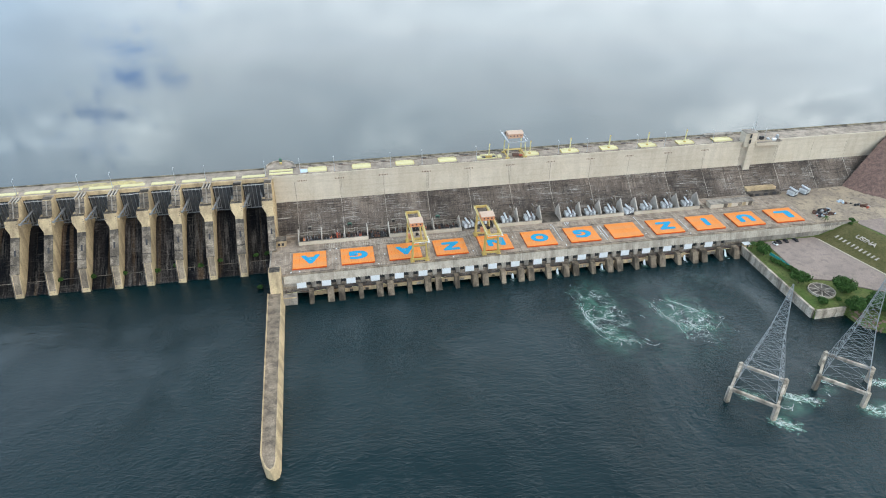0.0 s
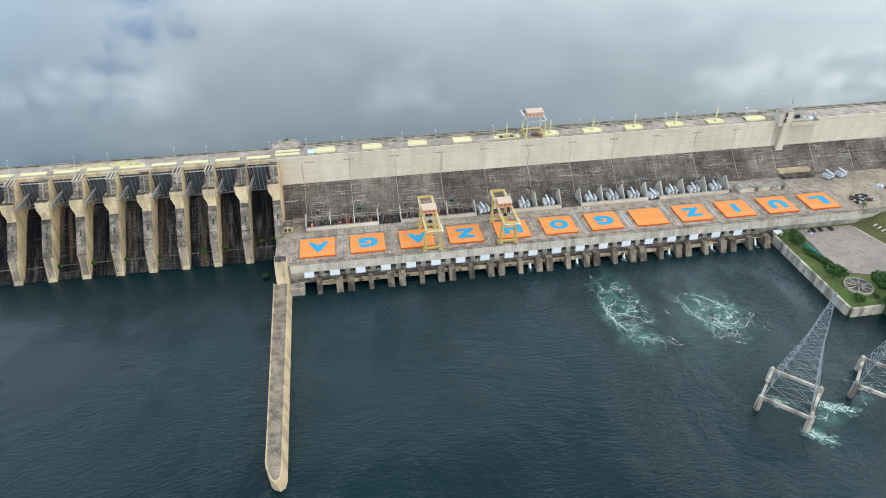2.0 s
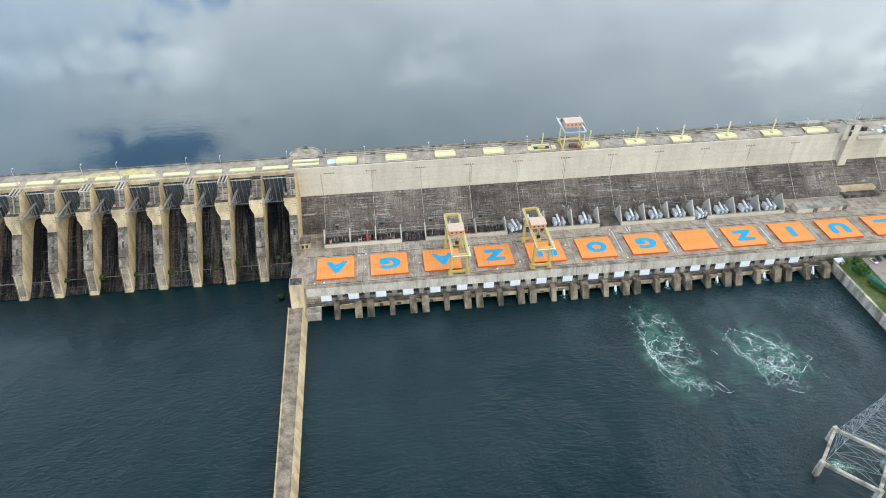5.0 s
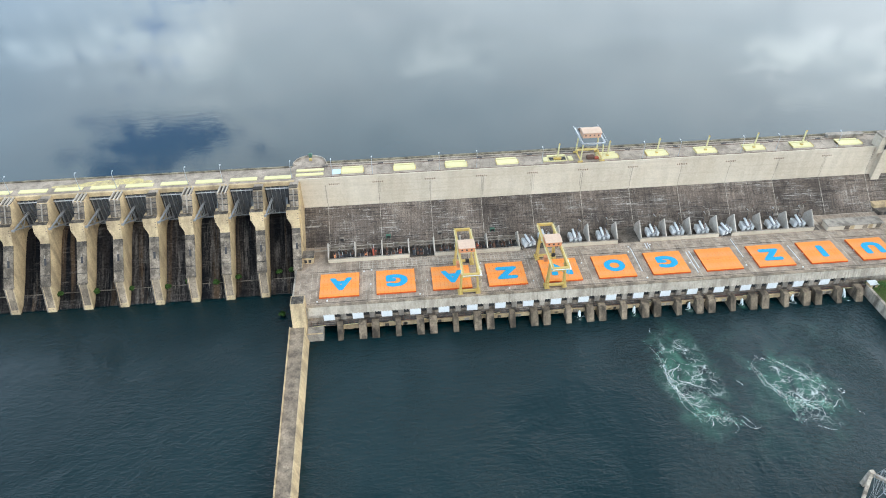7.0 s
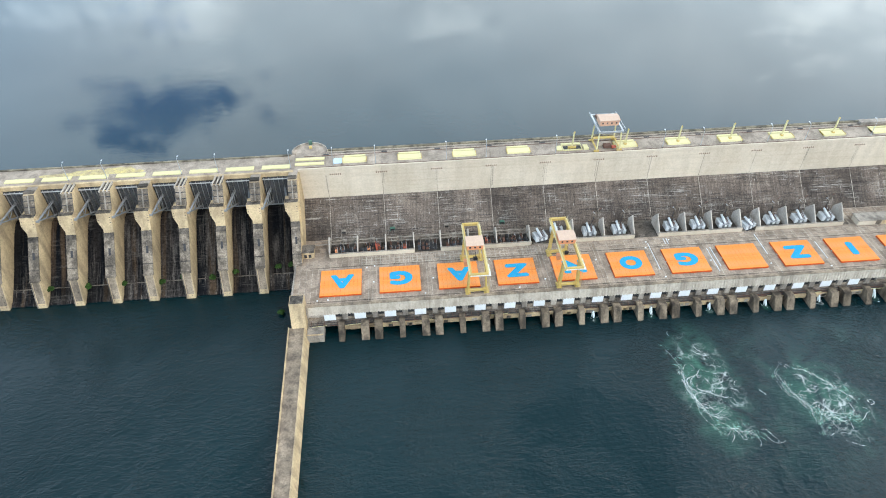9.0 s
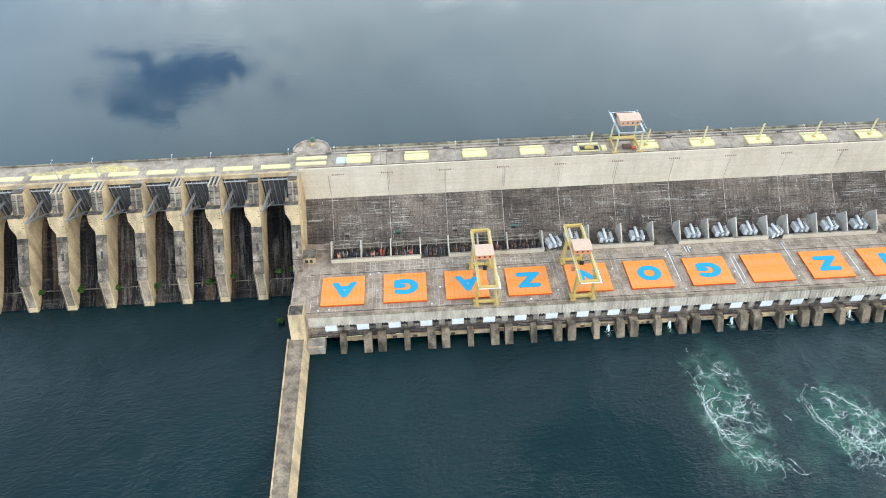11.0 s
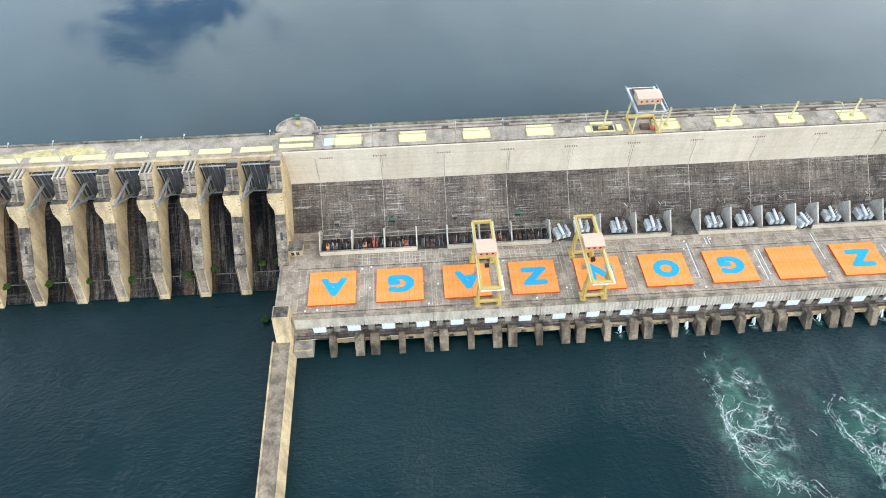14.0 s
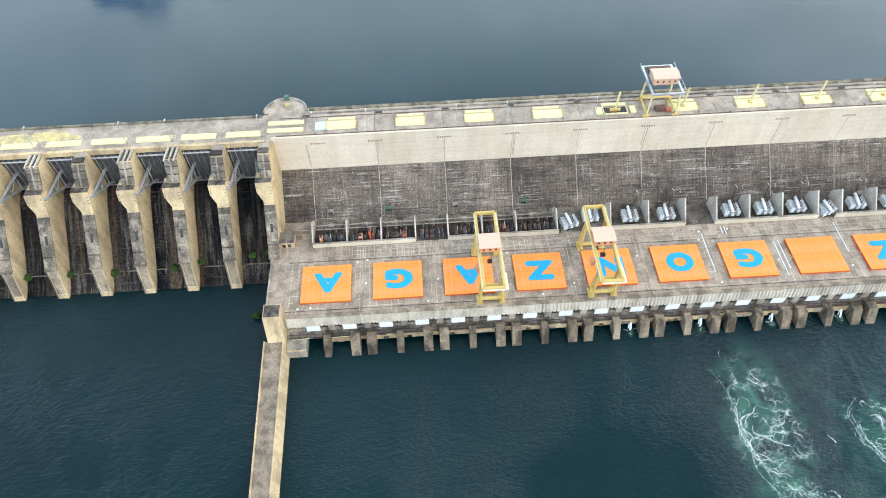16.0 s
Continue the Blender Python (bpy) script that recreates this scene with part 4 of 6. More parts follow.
# lawn on the slope, with white letters
lawn = part("lawn", M().grid(frange(332.6, 362, 3), frange(-70, -9, 3), lambda x, y: bank_height(x + max(0.0, -14 - y) * 0.27, y) + 0.25), LAWN)
me = lawn.data
for v in me.vertices:
    v.co.x += max(0.0, -14 - v.co.y) * 0.27
tagged(lawn, "dry mown lawn sloping up to the road", "lawn", kind="structure")


def letters(text, size, mat, depth=0.12, bold=0.0):
    """Mesh of built-in lettering, centred on its own origin."""
    cu = bpy.data.curves.new("lettering", "FONT")
    cu.body, cu.size, cu.extrude, cu.align_x, cu.align_y = text, size, depth, "CENTER", "CENTER"
    cu.resolution_u = 4
    tmp = bpy.data.objects.new("lettering", cu)
    scene.collection.objects.link(tmp)
    me = bpy.data.meshes.new_from_object(tmp.evaluated_get(bpy.context.evaluated_depsgraph_get()))
    bpy.data.objects.remove(tmp)
    bpy.data.curves.remove(cu)
    xs_, ys_ = [v.co.x for v in me.vertices], [v.co.y for v in me.vertices]
    cx, cy = (min(xs_) + max(xs_)) / 2, (min(ys_) + max(ys_)) / 2
    for v in me.vertices:
        v.co.x -= cx
        v.co.y -= cy
    if bold:
        # a heavier stroke: the same outline laid over itself in a small ring
        bm, ring_ = bmesh.new(), [(bold * a, bold * b, 0.004 * (3 * a + b + 4)) for a in (-1, -0.4, 0.4, 1) for b in (-1, -0.4, 0.4, 1) if a * a + b * b < 1.7]
        for d in ring_:
            n0 = len(bm.verts)
            bm.from_mesh(me)
            bm.verts.ensure_lookup_table()
            for v in bm.verts[n0:]:
                v.co += Vector(d)
        bm.to_mesh(me)
        bm.free()
    me.materials.clear()
    me.materials.append(mat)
    return me


def on_lawn(o, x, y):
    o.matrix_world = Matrix.Translation((x, y, bank_height(x, y) + 0.55)) @ pose(0, 0, 0, 0, 0, -77) @ pose(0, 0, 0, 15.5)


sign = part("lawn_lettering", None, None, mesh=letters("USINA", 5.0, LIME, 0.12, 0.10))
on_lawn(sign, 353.6, -28.4)
tagged(sign, "white letters laid on the lawn", "lettering")
for n_, (xa, ya), (xb, yb) in ((4, (343.2, -15.6), (345.0, -24.4)), (7, (345.6, -27.4), (349.4, -44.2))):
    word = empty("lawn_word", ((xa + xb) / 2, (ya + yb) / 2, 8.0), "row of pale bars laid as lettering on the lawn", "lettering", "lawn words")
    for i in range(n_):
        t = i / (n_ - 1)
        x, y = xa + (xb - xa) * t, ya + (yb - ya) * t
        bar = part("bar", M().box(-0.55, 0.55, -1.5, 1.5, -0.1, 0.1), LIME)
        on_lawn(bar, x, y)
        bar.parent = word
        bar.matrix_parent_inverse = Matrix.Translation(word.location).inverted()

# rockfill shoulder against the dam
def embank():
    m = M()
    toe = [(390.0, 43.0, 12.0), (398, 28, 12.6), (410, 16, 12.8), (440, -10, 12.8), (500, -70, 12.0), (640, -210, 10)]
    topl = [(434.5, 61.0, 47.4), (447, 52, 47.6), (462, 40, 47.6), (492, 15, 47.6), (552, -45, 47.6), (692, -185, 47.6)]
    rows = 22
    cols = []
    for (a, b), (c, d) in zip(zip(toe[:-1], toe[1:]), zip(topl[:-1], topl[1:])):
        n = max(3, int((Vector(b) - Vector(a)).length / 2.2))
        for i in range(n):
            t = i / n
            cols.append((Vector(a).lerp(Vector(b), t), Vector(c).lerp(Vector(d), t)))
    cols.append((Vector(toe[-1]), Vector(topl[-1])))
    for lo, hi in cols:
        for j in range(rows + 1):
            p = lo.lerp(hi, j / rows)
            q = 0.9 * noise.noise(p * 0.45) + 0.5 * noise.noise(p * 1.3)
            m.v.append((p.x - 0.4 * q, p.y - 0.4 * q, p.z + 0.6 * q))
    for i in range(len(cols) - 1):
        for j in range(rows):
            a = i * (rows + 1) + j
            m.f.append((a, a + rows + 1, a + rows + 2, a + 1))
    n0 = len(m.v)      # crest of the fill
    for lo, hi in cols:
        m.v.append((hi.x, hi.y, hi.z))
        m.v.append((hi.x + 30, hi.y + 24, hi.z))
    for i in range(len(cols) - 1):
        a = n0 + 2 * i
        m.f.append((a, a + 2, a + 3, a + 1))
    return m


tagged(part("rockfill_embankment", embank(), ROCKFILL), "reddish-brown rockfill embankment abutting the concrete wall", "embankment", kind="structure")

# ---- crest things ----
def gate_cover(kind):
    m = empty("intake_cover")
    if kind == "double":
        for y0 in (63.9, 68.4):
            part("lid", M().prism([(y0, 0.1), (y0 + 2.3, 0.1), (y0 + 2.1, 0.7), (y0 + 0.2, 0.7)], -7.5, 7.5), PALE_Y, m)
        return tagged(m, "pair of long pale yellow intake lids", "cover", "intake covers")
    if kind == "open":
        for x0, x1 in ((-8.3, -5.6), (6.2, 8.7)):
            part("lid", M().box(x0, x1, 64.2, 68.4, 0.1, 0.9), PALE_Y, m, "lid set aside")
        part("strip", M().box(-5.2, 5.2, 69.4, 71.0, 0.1, 0.7), PALE_Y, m)
        part("pit", M().box(-5.0, 5.0, 64.6, 68.6, 0.1, 0.18), BLACKM, m, "dark open slot")
        for x in (-5.2, 4.9):
            part("pit_frame", M().box(x, x + 0.35, 64.2, 69.0, 0.1, 0.8), PALE_Y, m)
        part("pit_frame", M().box(-5.2, 5.2, 64.1, 64.5, 0.1, 0.8), PALE_Y, m)
        part("lifting_beam", M().box(-2.2, 2.2, 66.0, 67.0, 0.2, 1.3), YELLOW, m)
        return tagged(m, "open intake slot with yellow frame and lids set aside", "cover", "intake covers")
    w = 6.3 if kind != "wide" else 7.4
    part("lid", M().prism([(64.1, 0.1), (69.0, 0.1), (68.6, 0.85), (64.6, 0.85)], -w, w), PALE_Y, m)
    part("strip", M().prism([(69.5, 0.1), (71.1, 0.1), (70.9, 0.75), (69.7, 0.75)], -w + 0.6, w - 0.6), PALE_Y, m)
    for x in (-w, w - 0.25):
        part("side_rail", M().box(x, x + 0.25, 64.3, 68.8, 0.1, 1.05), YELLOW, m)
    for x in (-w - 0.5, w - 0.3):
        part("anchor", M().box(x, x + 0.8, 63.2, 63.9, 0.1, 0.6), GREYC, m)
    return tagged(m, "pale yellow steel intake gate cover on the crest", "cover", "intake covers")


cov = gate_cover("plain")
cov.location = (8.8, 0, CREST_Z)
for k in (1, 2, 3, 5, 6, 7, 8, 9):
    copy_thing(cov, pose(8.8 + PITCH * k, 0, CREST_Z))
gate_cover("open").location = (8.8 + PITCH * 4, 0, CREST_Z)
gate_cover("wide").location = (8.8 + PITCH * 10, 0, CREST_Z)
gate_cover("double").location = (-14.6, 0, CREST_Z)
bc = part("spillway_cover", M().prism([(62.4, 0.05), (65.8, 0.05), (65.6, 0.45), (62.6, 0.45)], -7.2, 7.2), PALE_Y)
bc.location = (-38.65 + 6.8, 0, CREST_Z)
tagged(bc, "long pale yellow cover strip on the spillway bridge", "cover", "spillway covers")
for k in range(1, NB):
    copy_thing(bc, pose(-38.65 + 6.8 - BAY * k, 0, CREST_Z))


def lift_post():
    m = empty("lifting_post")
    part("post", M().beam((0, 0, 0.8), (0.5, 0.4, 9.6), 0.65), PALE_Y, m)
    part("collar", M().box(-0.7, 0.7, -0.7, 0.7, 0.75, 1.5), YELLOW, m)
    part("head", M().beam((0.3, 0.4, 9.4), (0.9, 0.4, 9.7), 0.8, 0.5), YELLOW, m)
    return tagged(m, "tall yellow lifting rod standing on an intake cover", "post", "lifting posts")


lp = lift_post()
lp.location = (8.8 + PITCH * 4, 66.6, CREST_Z)
for k in range(5, 10):
    copy_thing(lp, pose(8.8 + PITCH * k, 66.6, CREST_Z))


def lamp_post():
    m = empty("lamp_post")
    part("pole", M().tube((0, 0, 0.1), (0, 0, 9.6), 0.2, 0.12), STEEL, m)
    part("arm", M().beam((0, 0, 9.5), (0, 1.6, 9.9), 0.14), STEEL, m)
    part("lamp_head", M().box(-0.25, 0.25, 1.3, 2.4, 9.8, 10.05), STEEL, m)
    part("base", M().box(-0.4, 0.4, -0.4, 0.4, 0, 0.5), GREYC, m)
    return tagged(m, "slender grey steel lamp post on the crest", "lamp post", "crest lamps")


lamp = lamp_post()
lamp.location = (-2.0, 62.3, CREST_Z)
for x in (20, 57, 78, 115, 173, 194, 231, 252, 289, -24, -61, -79.5, -117, -136, -172):
    copy_thing(lamp, pose(x, 62.3, CREST_Z))

for i, x in enumerate([24.5, 53, 81, 110, 168, 197, 226, 255, 284, -6.5]):
    v = part("drain_grating", M().box(x - 1.5, x + 1.5, 72.9, 74.0, CREST_Z + 0.12, CREST_Z + 0.2), BLACKM)
    tagged(v, "dark steel grating set in the crest road", "grating", "crest gratings")
for k in range(11):
    x = JOINT0 + PITCH * k + (0 if k else 5)
    vent = empty("vent_row", (x, 0, 43.0), "row of six dark vent slots in the dam wall", "vent", "wall vents")
    for i in range(6):
        part("slot", M().box(-3.0 + i * 1.05, -2.55 + i * 1.05, WALL_Y - 0.06, WALL_Y + 0.1, -0.42, 0.42), RUST, vent)

# half-round lookout on the upstream side
lk = empty("lookout", label="half-round concrete lookout with a kerb and green box", category="lookout", kind="structure")
arc = [(-15.4 + 9.2 * math.cos(radians(a)), 76.3 + 8.8 * math.sin(radians(a))) for a in frange(0, 180, 10)]
part("platform", M().plan(arc, CREST_Z - 2, CREST_Z + 0.1), CREST, lk)
for (xa, ya), (xb, yb) in zip(arc[:-1], arc[1:]):
    part("kerb", M().beam((xa, ya, CREST_Z + 0.5), (xb, yb, CREST_Z + 0.5), 0.5, 1.0), GREYC, lk)
part("box", M().box(-16.3, -14.5, 84.0, 85.6, CREST_Z + 0.1, CREST_Z + 2.2), GREENP, lk, "small green box")
part("box", M().box(-15.9, -14.3, 80.2, 81.2, CREST_Z + 0.1, CREST_Z + 1.2), YELLOW, lk, "small yellow box")
tagged(part("blue_sheet", M().box(-2.2, 2.6, 64.2, 69.0, CREST_Z + 0.13, CREST_Z + 0.4), LBLUE), "pale blue sheet-metal cover on the crest", "cover")


PINKH = paint("faded_salmon_paint", (0.56, 0.33, 0.22), (0.50, 0.35, 0.27), 0.6)


def crest_gantry():
    m = empty("gantry_crane")
    H = 11.6
    for x in (-6.2, 6.2):
        for y in (0, 10.7):
            part("leg", M().beam((x, y, 0.9), (x * 0.92, y + (0.6 if y < 5 else -0.6), H), 0.6), PALE_Y, m)
            part("bogie", M().box(x - 1.4, x + 1.4, y - 0.4, y + 0.4, 0.3, 1.2), YELLOW, m)
        part("main_beam", M().box(x - 0.45, x + 0.45, -0.6, 18.0, H, H + 0.9), STEEL, m)
        for i in range(8):
            part("rail_post", M().box(x + (0.9 if x > 0 else -1.0), x + (1.0 if x > 0 else -0.9), i * 2.6 - 0.6, i * 2.6 - 0.5, H + 0.9, H + 2.1), STEEL, m)
        part("hand_rail", M().box(x + (0.88 if x > 0 else -1.02), x + (1.02 if x > 0 else -0.88), -0.6, 18, H + 2.0, H + 2.1), STEEL, m)
        part("sill_beam", M().box(x - 0.35, x + 0.35, 0, 10.7, 1.2, 1.9), YELLOW, m)
    for y in (-0.4, 17.7):
        part("cross_beam", M().box(-6.5, 6.5, y - 0.3, y + 0.3, H, H + 0.8), STEEL, m)
    part("trolley", M().box(-4.5, 4.5, 13.0, 16.4, H + 0.4, H + 1.6), RUST, m)
    hs = part("machine_house", M().box(-5.0, 5.2, 4.5, 11.0, H + 1.2, H + 4.2), PINKH, m)
    part("roof", M().prism([(4.2, H + 4.2), (11.3, H + 4.2), (11.3, H + 4.4), (7.8, H + 5.2), (4.2, H + 4.4)], -5.4, 5.6), ROOFP, hs, "pale pink pitched roof")
    for i in range(4):
        part("window", M().box(-3.9 + 2.4 * i, -3.1 + 2.4 * i, 4.42, 4.5, H + 2.3, H + 3.2), BLACKM, hs)
    part("lower_platform", M().box(-6.0, 6.0, 8.5, 10.5, 2.6, 2.9), YELLOW, m)
    part("winch", M().box(-1.5, 2.5, 2.5, 5.0, 0.3, 2.0), RUST, m)
    part("winch", M().box(2.8, 5.0, 2.0, 3.6, 0.3, 1.5), RED, m)
    return tagged(m, "tall yellow and grey gantry crane with a salmon machine house", "crane")


crest_gantry().location = (143.0, 61.6, CREST_Z + 0.1)

# tower on the dam wall
tw = empty("lift_tower", label="cream concrete lift tower with a dark slot and roof aerials", category="tower")
part("shaft", M().box(315.6, 320.6, 57.6, 64.5, 22.0, 54.6), WALL, tw)
part("side_room", M().prism([(58.2, 43.8), (64.5, 43.8), (64.5, 54.0), (58.2, 54.0)], 311.8, 315.6), WALL, tw)
part("roof_slab", M().box(311.5, 320.9, 57.3, 64.8, 54.6, 55.0), GREYC, tw)
for z0, z1 in ((50.8, 53.8), (46.6, 49.8)):
    part("slot_window", M().box(315.0, 316.4, 57.5, 57.64, z0, z1), BLACKM, tw)
for x, h in ((319.0, 11.0), (317.5, 6.0), (320.4, 4.5)):
    part("aerial", M().tube((x, 61, 55.0), (x, 61, 55.0 + h), 0.16, 0.06, 6), STEEL, tw)
part("aerial_dish", M().tube((319, 60.8, 60), (319, 60.5, 60), 0.8, 0.8, 12), STEEL, tw)
plat = empty("crest_platform", label="cantilevered concrete platform with equipment beside the tower", category="platform", kind="structure")
part("slab", M().prism([(56.6, 44.6), (62, 44.0), (62, CREST_Z), (56.6, CREST_Z)], 320.6, 341), WALL, plat)
part("rail", M().box(321, 341, 56.7, 56.9, CREST_Z, CREST_Z + 1.1), GREYC, plat)
for i, (x, y, w, h, mt) in enumerate(((327, 62, 2.6, 2.4, BLACKM), (331.5, 60, 1.6, 1.6, STEEL), (335, 59, 3.0, 1.5, WHITEP), (339, 60.5, 1.4, 3.4, STEEL), (338, 58, 2.2, 1.2, GREYC))):
    c = part("equipment_box", M().box(x, x + w, y, y + 1.8, CREST_Z, CREST_Z + h).box(x + 0.2, x + w - 0.2, y - 0.15, y, CREST_Z + 0.3, CREST_Z + h - 0.3), mt)
    tagged(c, "small equipment cabinet on the crest platform", "cabinet", "crest cabinets")
tagged(part("radio_mast", M().tube((333, 66, CREST_Z), (333, 66, CREST_Z + 9), 0.18, 0.07, 6).beam((332.4, 66, CREST_Z + 7), (333.6, 66, CREST_Z + 7), 0.1), STEEL), "thin steel radio mast on the crest", "mast")
tagged(part("water_tank", M().box(290, 312, 73.5, 76.5, CREST_Z, CREST_Z + 1.6).box(289.6, 312.4, 73.2, 76.8, CREST_Z + 1.6, CREST_Z + 1.85), GREYC), "long low concrete service duct on the crest", "duct")

# ---- powerhouse deck things ----
GLYPHS = "AGAZNOG ZIUL"


def hatch(ch):
    m = empty("hatch_cover")
    for y0, y1 in ((0.0, 8.86), (8.94, 17.8)):
        hp = part("half_lid", M().box(-10.1, 10.1, y0, y1, 0.12, 1.0), ORANGE_EDGE, m)
        for i in range(10):
            xa = -10.1 + 2.02 * i
            part("lid_strip", None, None, hp, mesh=STRIP[0]).location = (xa, y0, 0)
    if ch != " ":
        o = part("letter", None, None, m, "blue painted letter", mesh=letter_mesh(ch))
        o.matrix_basis = pose(0.6, 9.2, 1.1, 0, 0, 180)
    for x in (-10.3, 10.15):
        part("lifting_lug", M().box(x, x + 0.3, 8.5, 9.3, 0.12, 0.7), STEEL, m)
    look_ = "bright orange steel hatch cover with a blue painted letter" if ch != " " else "bright orange steel hatch cover with no letter"
    return tagged(m, look_, "hatch cover", "turbine hatches")


STRIP = [M().box(0.03, 1.99, 0.0, 8.86, 1.0, 1.06).mesh("lid_strip", ORANGE)]
LETTER = {}


def letter_mesh(ch):
    if ch not in LETTER:
        me_ = letters(ch, 11.0, BLUE, 0.05, 0.48 if ch == "A" else 0.70)
        xs_ = [v.co.x for v in me_.vertices]
        ys_ = [v.co.y for v in me_.vertices]
        kx, ky = (11.3 if ch not in "I" else 3.6) / (max(xs_) - min(xs_)), 9.6 / (max(ys_) - min(ys_))
        for v in me_.vertices:
            v.co.x *= kx
            v.co.y *= ky
        LETTER[ch] = me_
    return LETTER[ch]


for k, ch in enumerate(GLYPHS):
    hatch(ch).location = (PITCH * k, 0.05, DECK_Z)


def bridge_crane():
    m = empty("deck_gantry_crane")
    H = 17.4
    for x in (-3.7, 3.7):
        part("main_girder", M().box(x - 0.34, x + 0.34, -6.2, 31.0, H - 0.8, H + 0.6), YELLOW, m)
        for y, sp in ((-0.2, 0.0), (23.9, 0.0)):
            for s in (-1, 1):
                part("leg", M().beam((x * 1.22, y + s * 1.8, 1.0), (x, y + s * 0.5, H - 0.9), 0.7, 0.7, 0.9), YELLOW, m)
        part("walkway", M().box(x + (0.4 if x > 0 else -1.0), x + (1.0 if x > 0 else -0.4), -6.0, 30.5, H + 0.1, H + 0.25), PALE_Y, m)
        part("hand_rail", M().box(x + (0.92 if x > 0 else -1.0), x + (1.0 if x > 0 else -0.92), -6, 30.5, H + 1.2, H + 1.3), PALE_Y, m)
    for y in (-6.0, 30.8):
        part("end_beam", M().box(-4.2, 4.2, y - 0.5, y + 0.5, H - 0.8, H + 0.6), YELLOW, m)
    for y in (-0.2, 23.9):
        part("sill_beam", M().box(-5.1, 5.1, y - 0.6, y + 0.6, 1.2, 2.2), YELLOW, m)
        for x in (-4.5, 4.5):
            part("bogie", M().box(x - 1.2, x + 1.2, y - 2.3, y + 2.3, 0.15, 1.2), YELLOW, m)
        part("portal_beam", M().box(-4.3, 4.3, y - 0.4, y + 0.4, H * 0.62, H * 0.62 + 0.7), YELLOW, m)
    hs = part("machine_house", M().box(-4.0, 4.0, 10.4, 17.0, H + 0.7, H + 3.4), SALMON, m)
    part("roof", M().prism([(10.0, H + 3.4), (17.4, H + 3.4), (17.4, H + 3.6), (13.7, H + 4.3), (10.0, H + 3.6)], -4.3, 4.3), ROOFP, hs, "pale pink pitched roof")
    for i in range(3):
        part("window", M().box(-2.9 + 2.4 * i, -2.0 + 2.4 * i, 10.32, 10.4, H + 1.7, H + 2.6), BLACKM, hs)
    part("hook_block", M().box(-0.9, 0.9, 8.6, 9.8, H - 4.5, H - 3.0).tube((0, 9.2, H - 3.0), (0, 9.2, H + 0.3), 0.12, 0.12, 6), BLACKM, m)
    part("ladder_cage", M().box(5.2, 5.32, -1.6, -1.5, 1.0, H).box(5.7, 5.82, -1.6, -1.5, 1.0, H).box(4.6, 5.9, -2.6, -0.8, H - 3.3, H - 3.1), YELLOW, m)
    for dx in (4.6, 5.5):
        part("landing_rail", M().box(dx, dx + 0.1, -2.6, 1.8, H - 2.0, H - 1.85), YELLOW, m)
    part("end_platform", M().box(4.5, 5.5, -6.2, 1.5, H - 1.3, H - 1.1).box(-4.2, 4.2, -6.95, -6.5, H - 0.3, H - 0.15), WHITEP, m, "white end platform")
    part("cab", M().box(-5.9, -4.2, 4.0, 6.4, H - 3.6, H - 1.0), SALMON, m)
    return tagged(m, "yellow deck gantry crane with an orange machine house", "crane", "deck gantry cranes")


c1 = bridge_crane()
c1.location = (65.9, -3.0, DECK_Z)
copy_thing(c1, pose(110.5, -3.0, DECK_Z))
for y in (-3.2, 20.9):
    tagged(part("deck_rail", M().box(-16, 330, y - 0.12, y + 0.12, DECK_Z, DECK_Z + 0.12), STAINED), "rusty crane rail set along the powerhouse deck", "rail", "deck crane rails")

# hut at the corner
hut = empty("corner_hut", label="small flat-roofed concrete hut at the deck corner", category="hut")
part("walls", M().box(-20.4, -14.4, 29.0, 34.0, DECK_Z, DECK_Z + 4.3), TAN, hut)
part("roof", M().box(-20.8, -14.0, 28.4, 34.4, DECK_Z + 4.3, DECK_Z + 4.65), STAINED, hut)
for x in (-19.4, -17.2):
    part("opening", M().box(x, x + 1.4, 28.93, 29.0, DECK_Z + 0.6, DECK_Z + 2.6), BLACKM, hut)

BAYF = concrete("dark_bay_floor", (0.10, 0.09, 0.08), (0.05, 0.046, 0.043), (0.02, 0.019, 0.019), 0.7, big=0.15)

# transformer yard: walls, partitions, equipment
WALLG = concrete("fire_wall_concrete", (0.52, 0.49, 0.45), (0.42, 0.39, 0.355), (0.25, 0.225, 0.20), 0.45)


def fire_wall(x, front=29.2, tall=9.6, depth=11.5):
    m = part("fire_wall", M().prism([(0, 0), (depth, 0), (depth, tall * 0.45), (depth * 0.62, tall), (0, 2.5)], -0.28, 0.28), WALLG)
    m.location = (x, front, DECK_Z)
    return tagged(m, "pointed grey concrete fire wall between transformers", "wall", "fire walls")


def low_wall(x0, x1, y=28.6, h=2.5):
    m = empty("front_wall", label="low pale concrete wall in front of the transformer bays", category="wall", group="bay walls")
    part("panel", M().box(x0, x1, y, y + 0.5, DECK_Z, DECK_Z + h), WALL, m)
    part("coping", M().box(x0 - 0.05, x1 + 0.05, y - 0.1, y + 0.6, DECK_Z + h, DECK_Z + h + 0.2), GREYC, m)
    return m


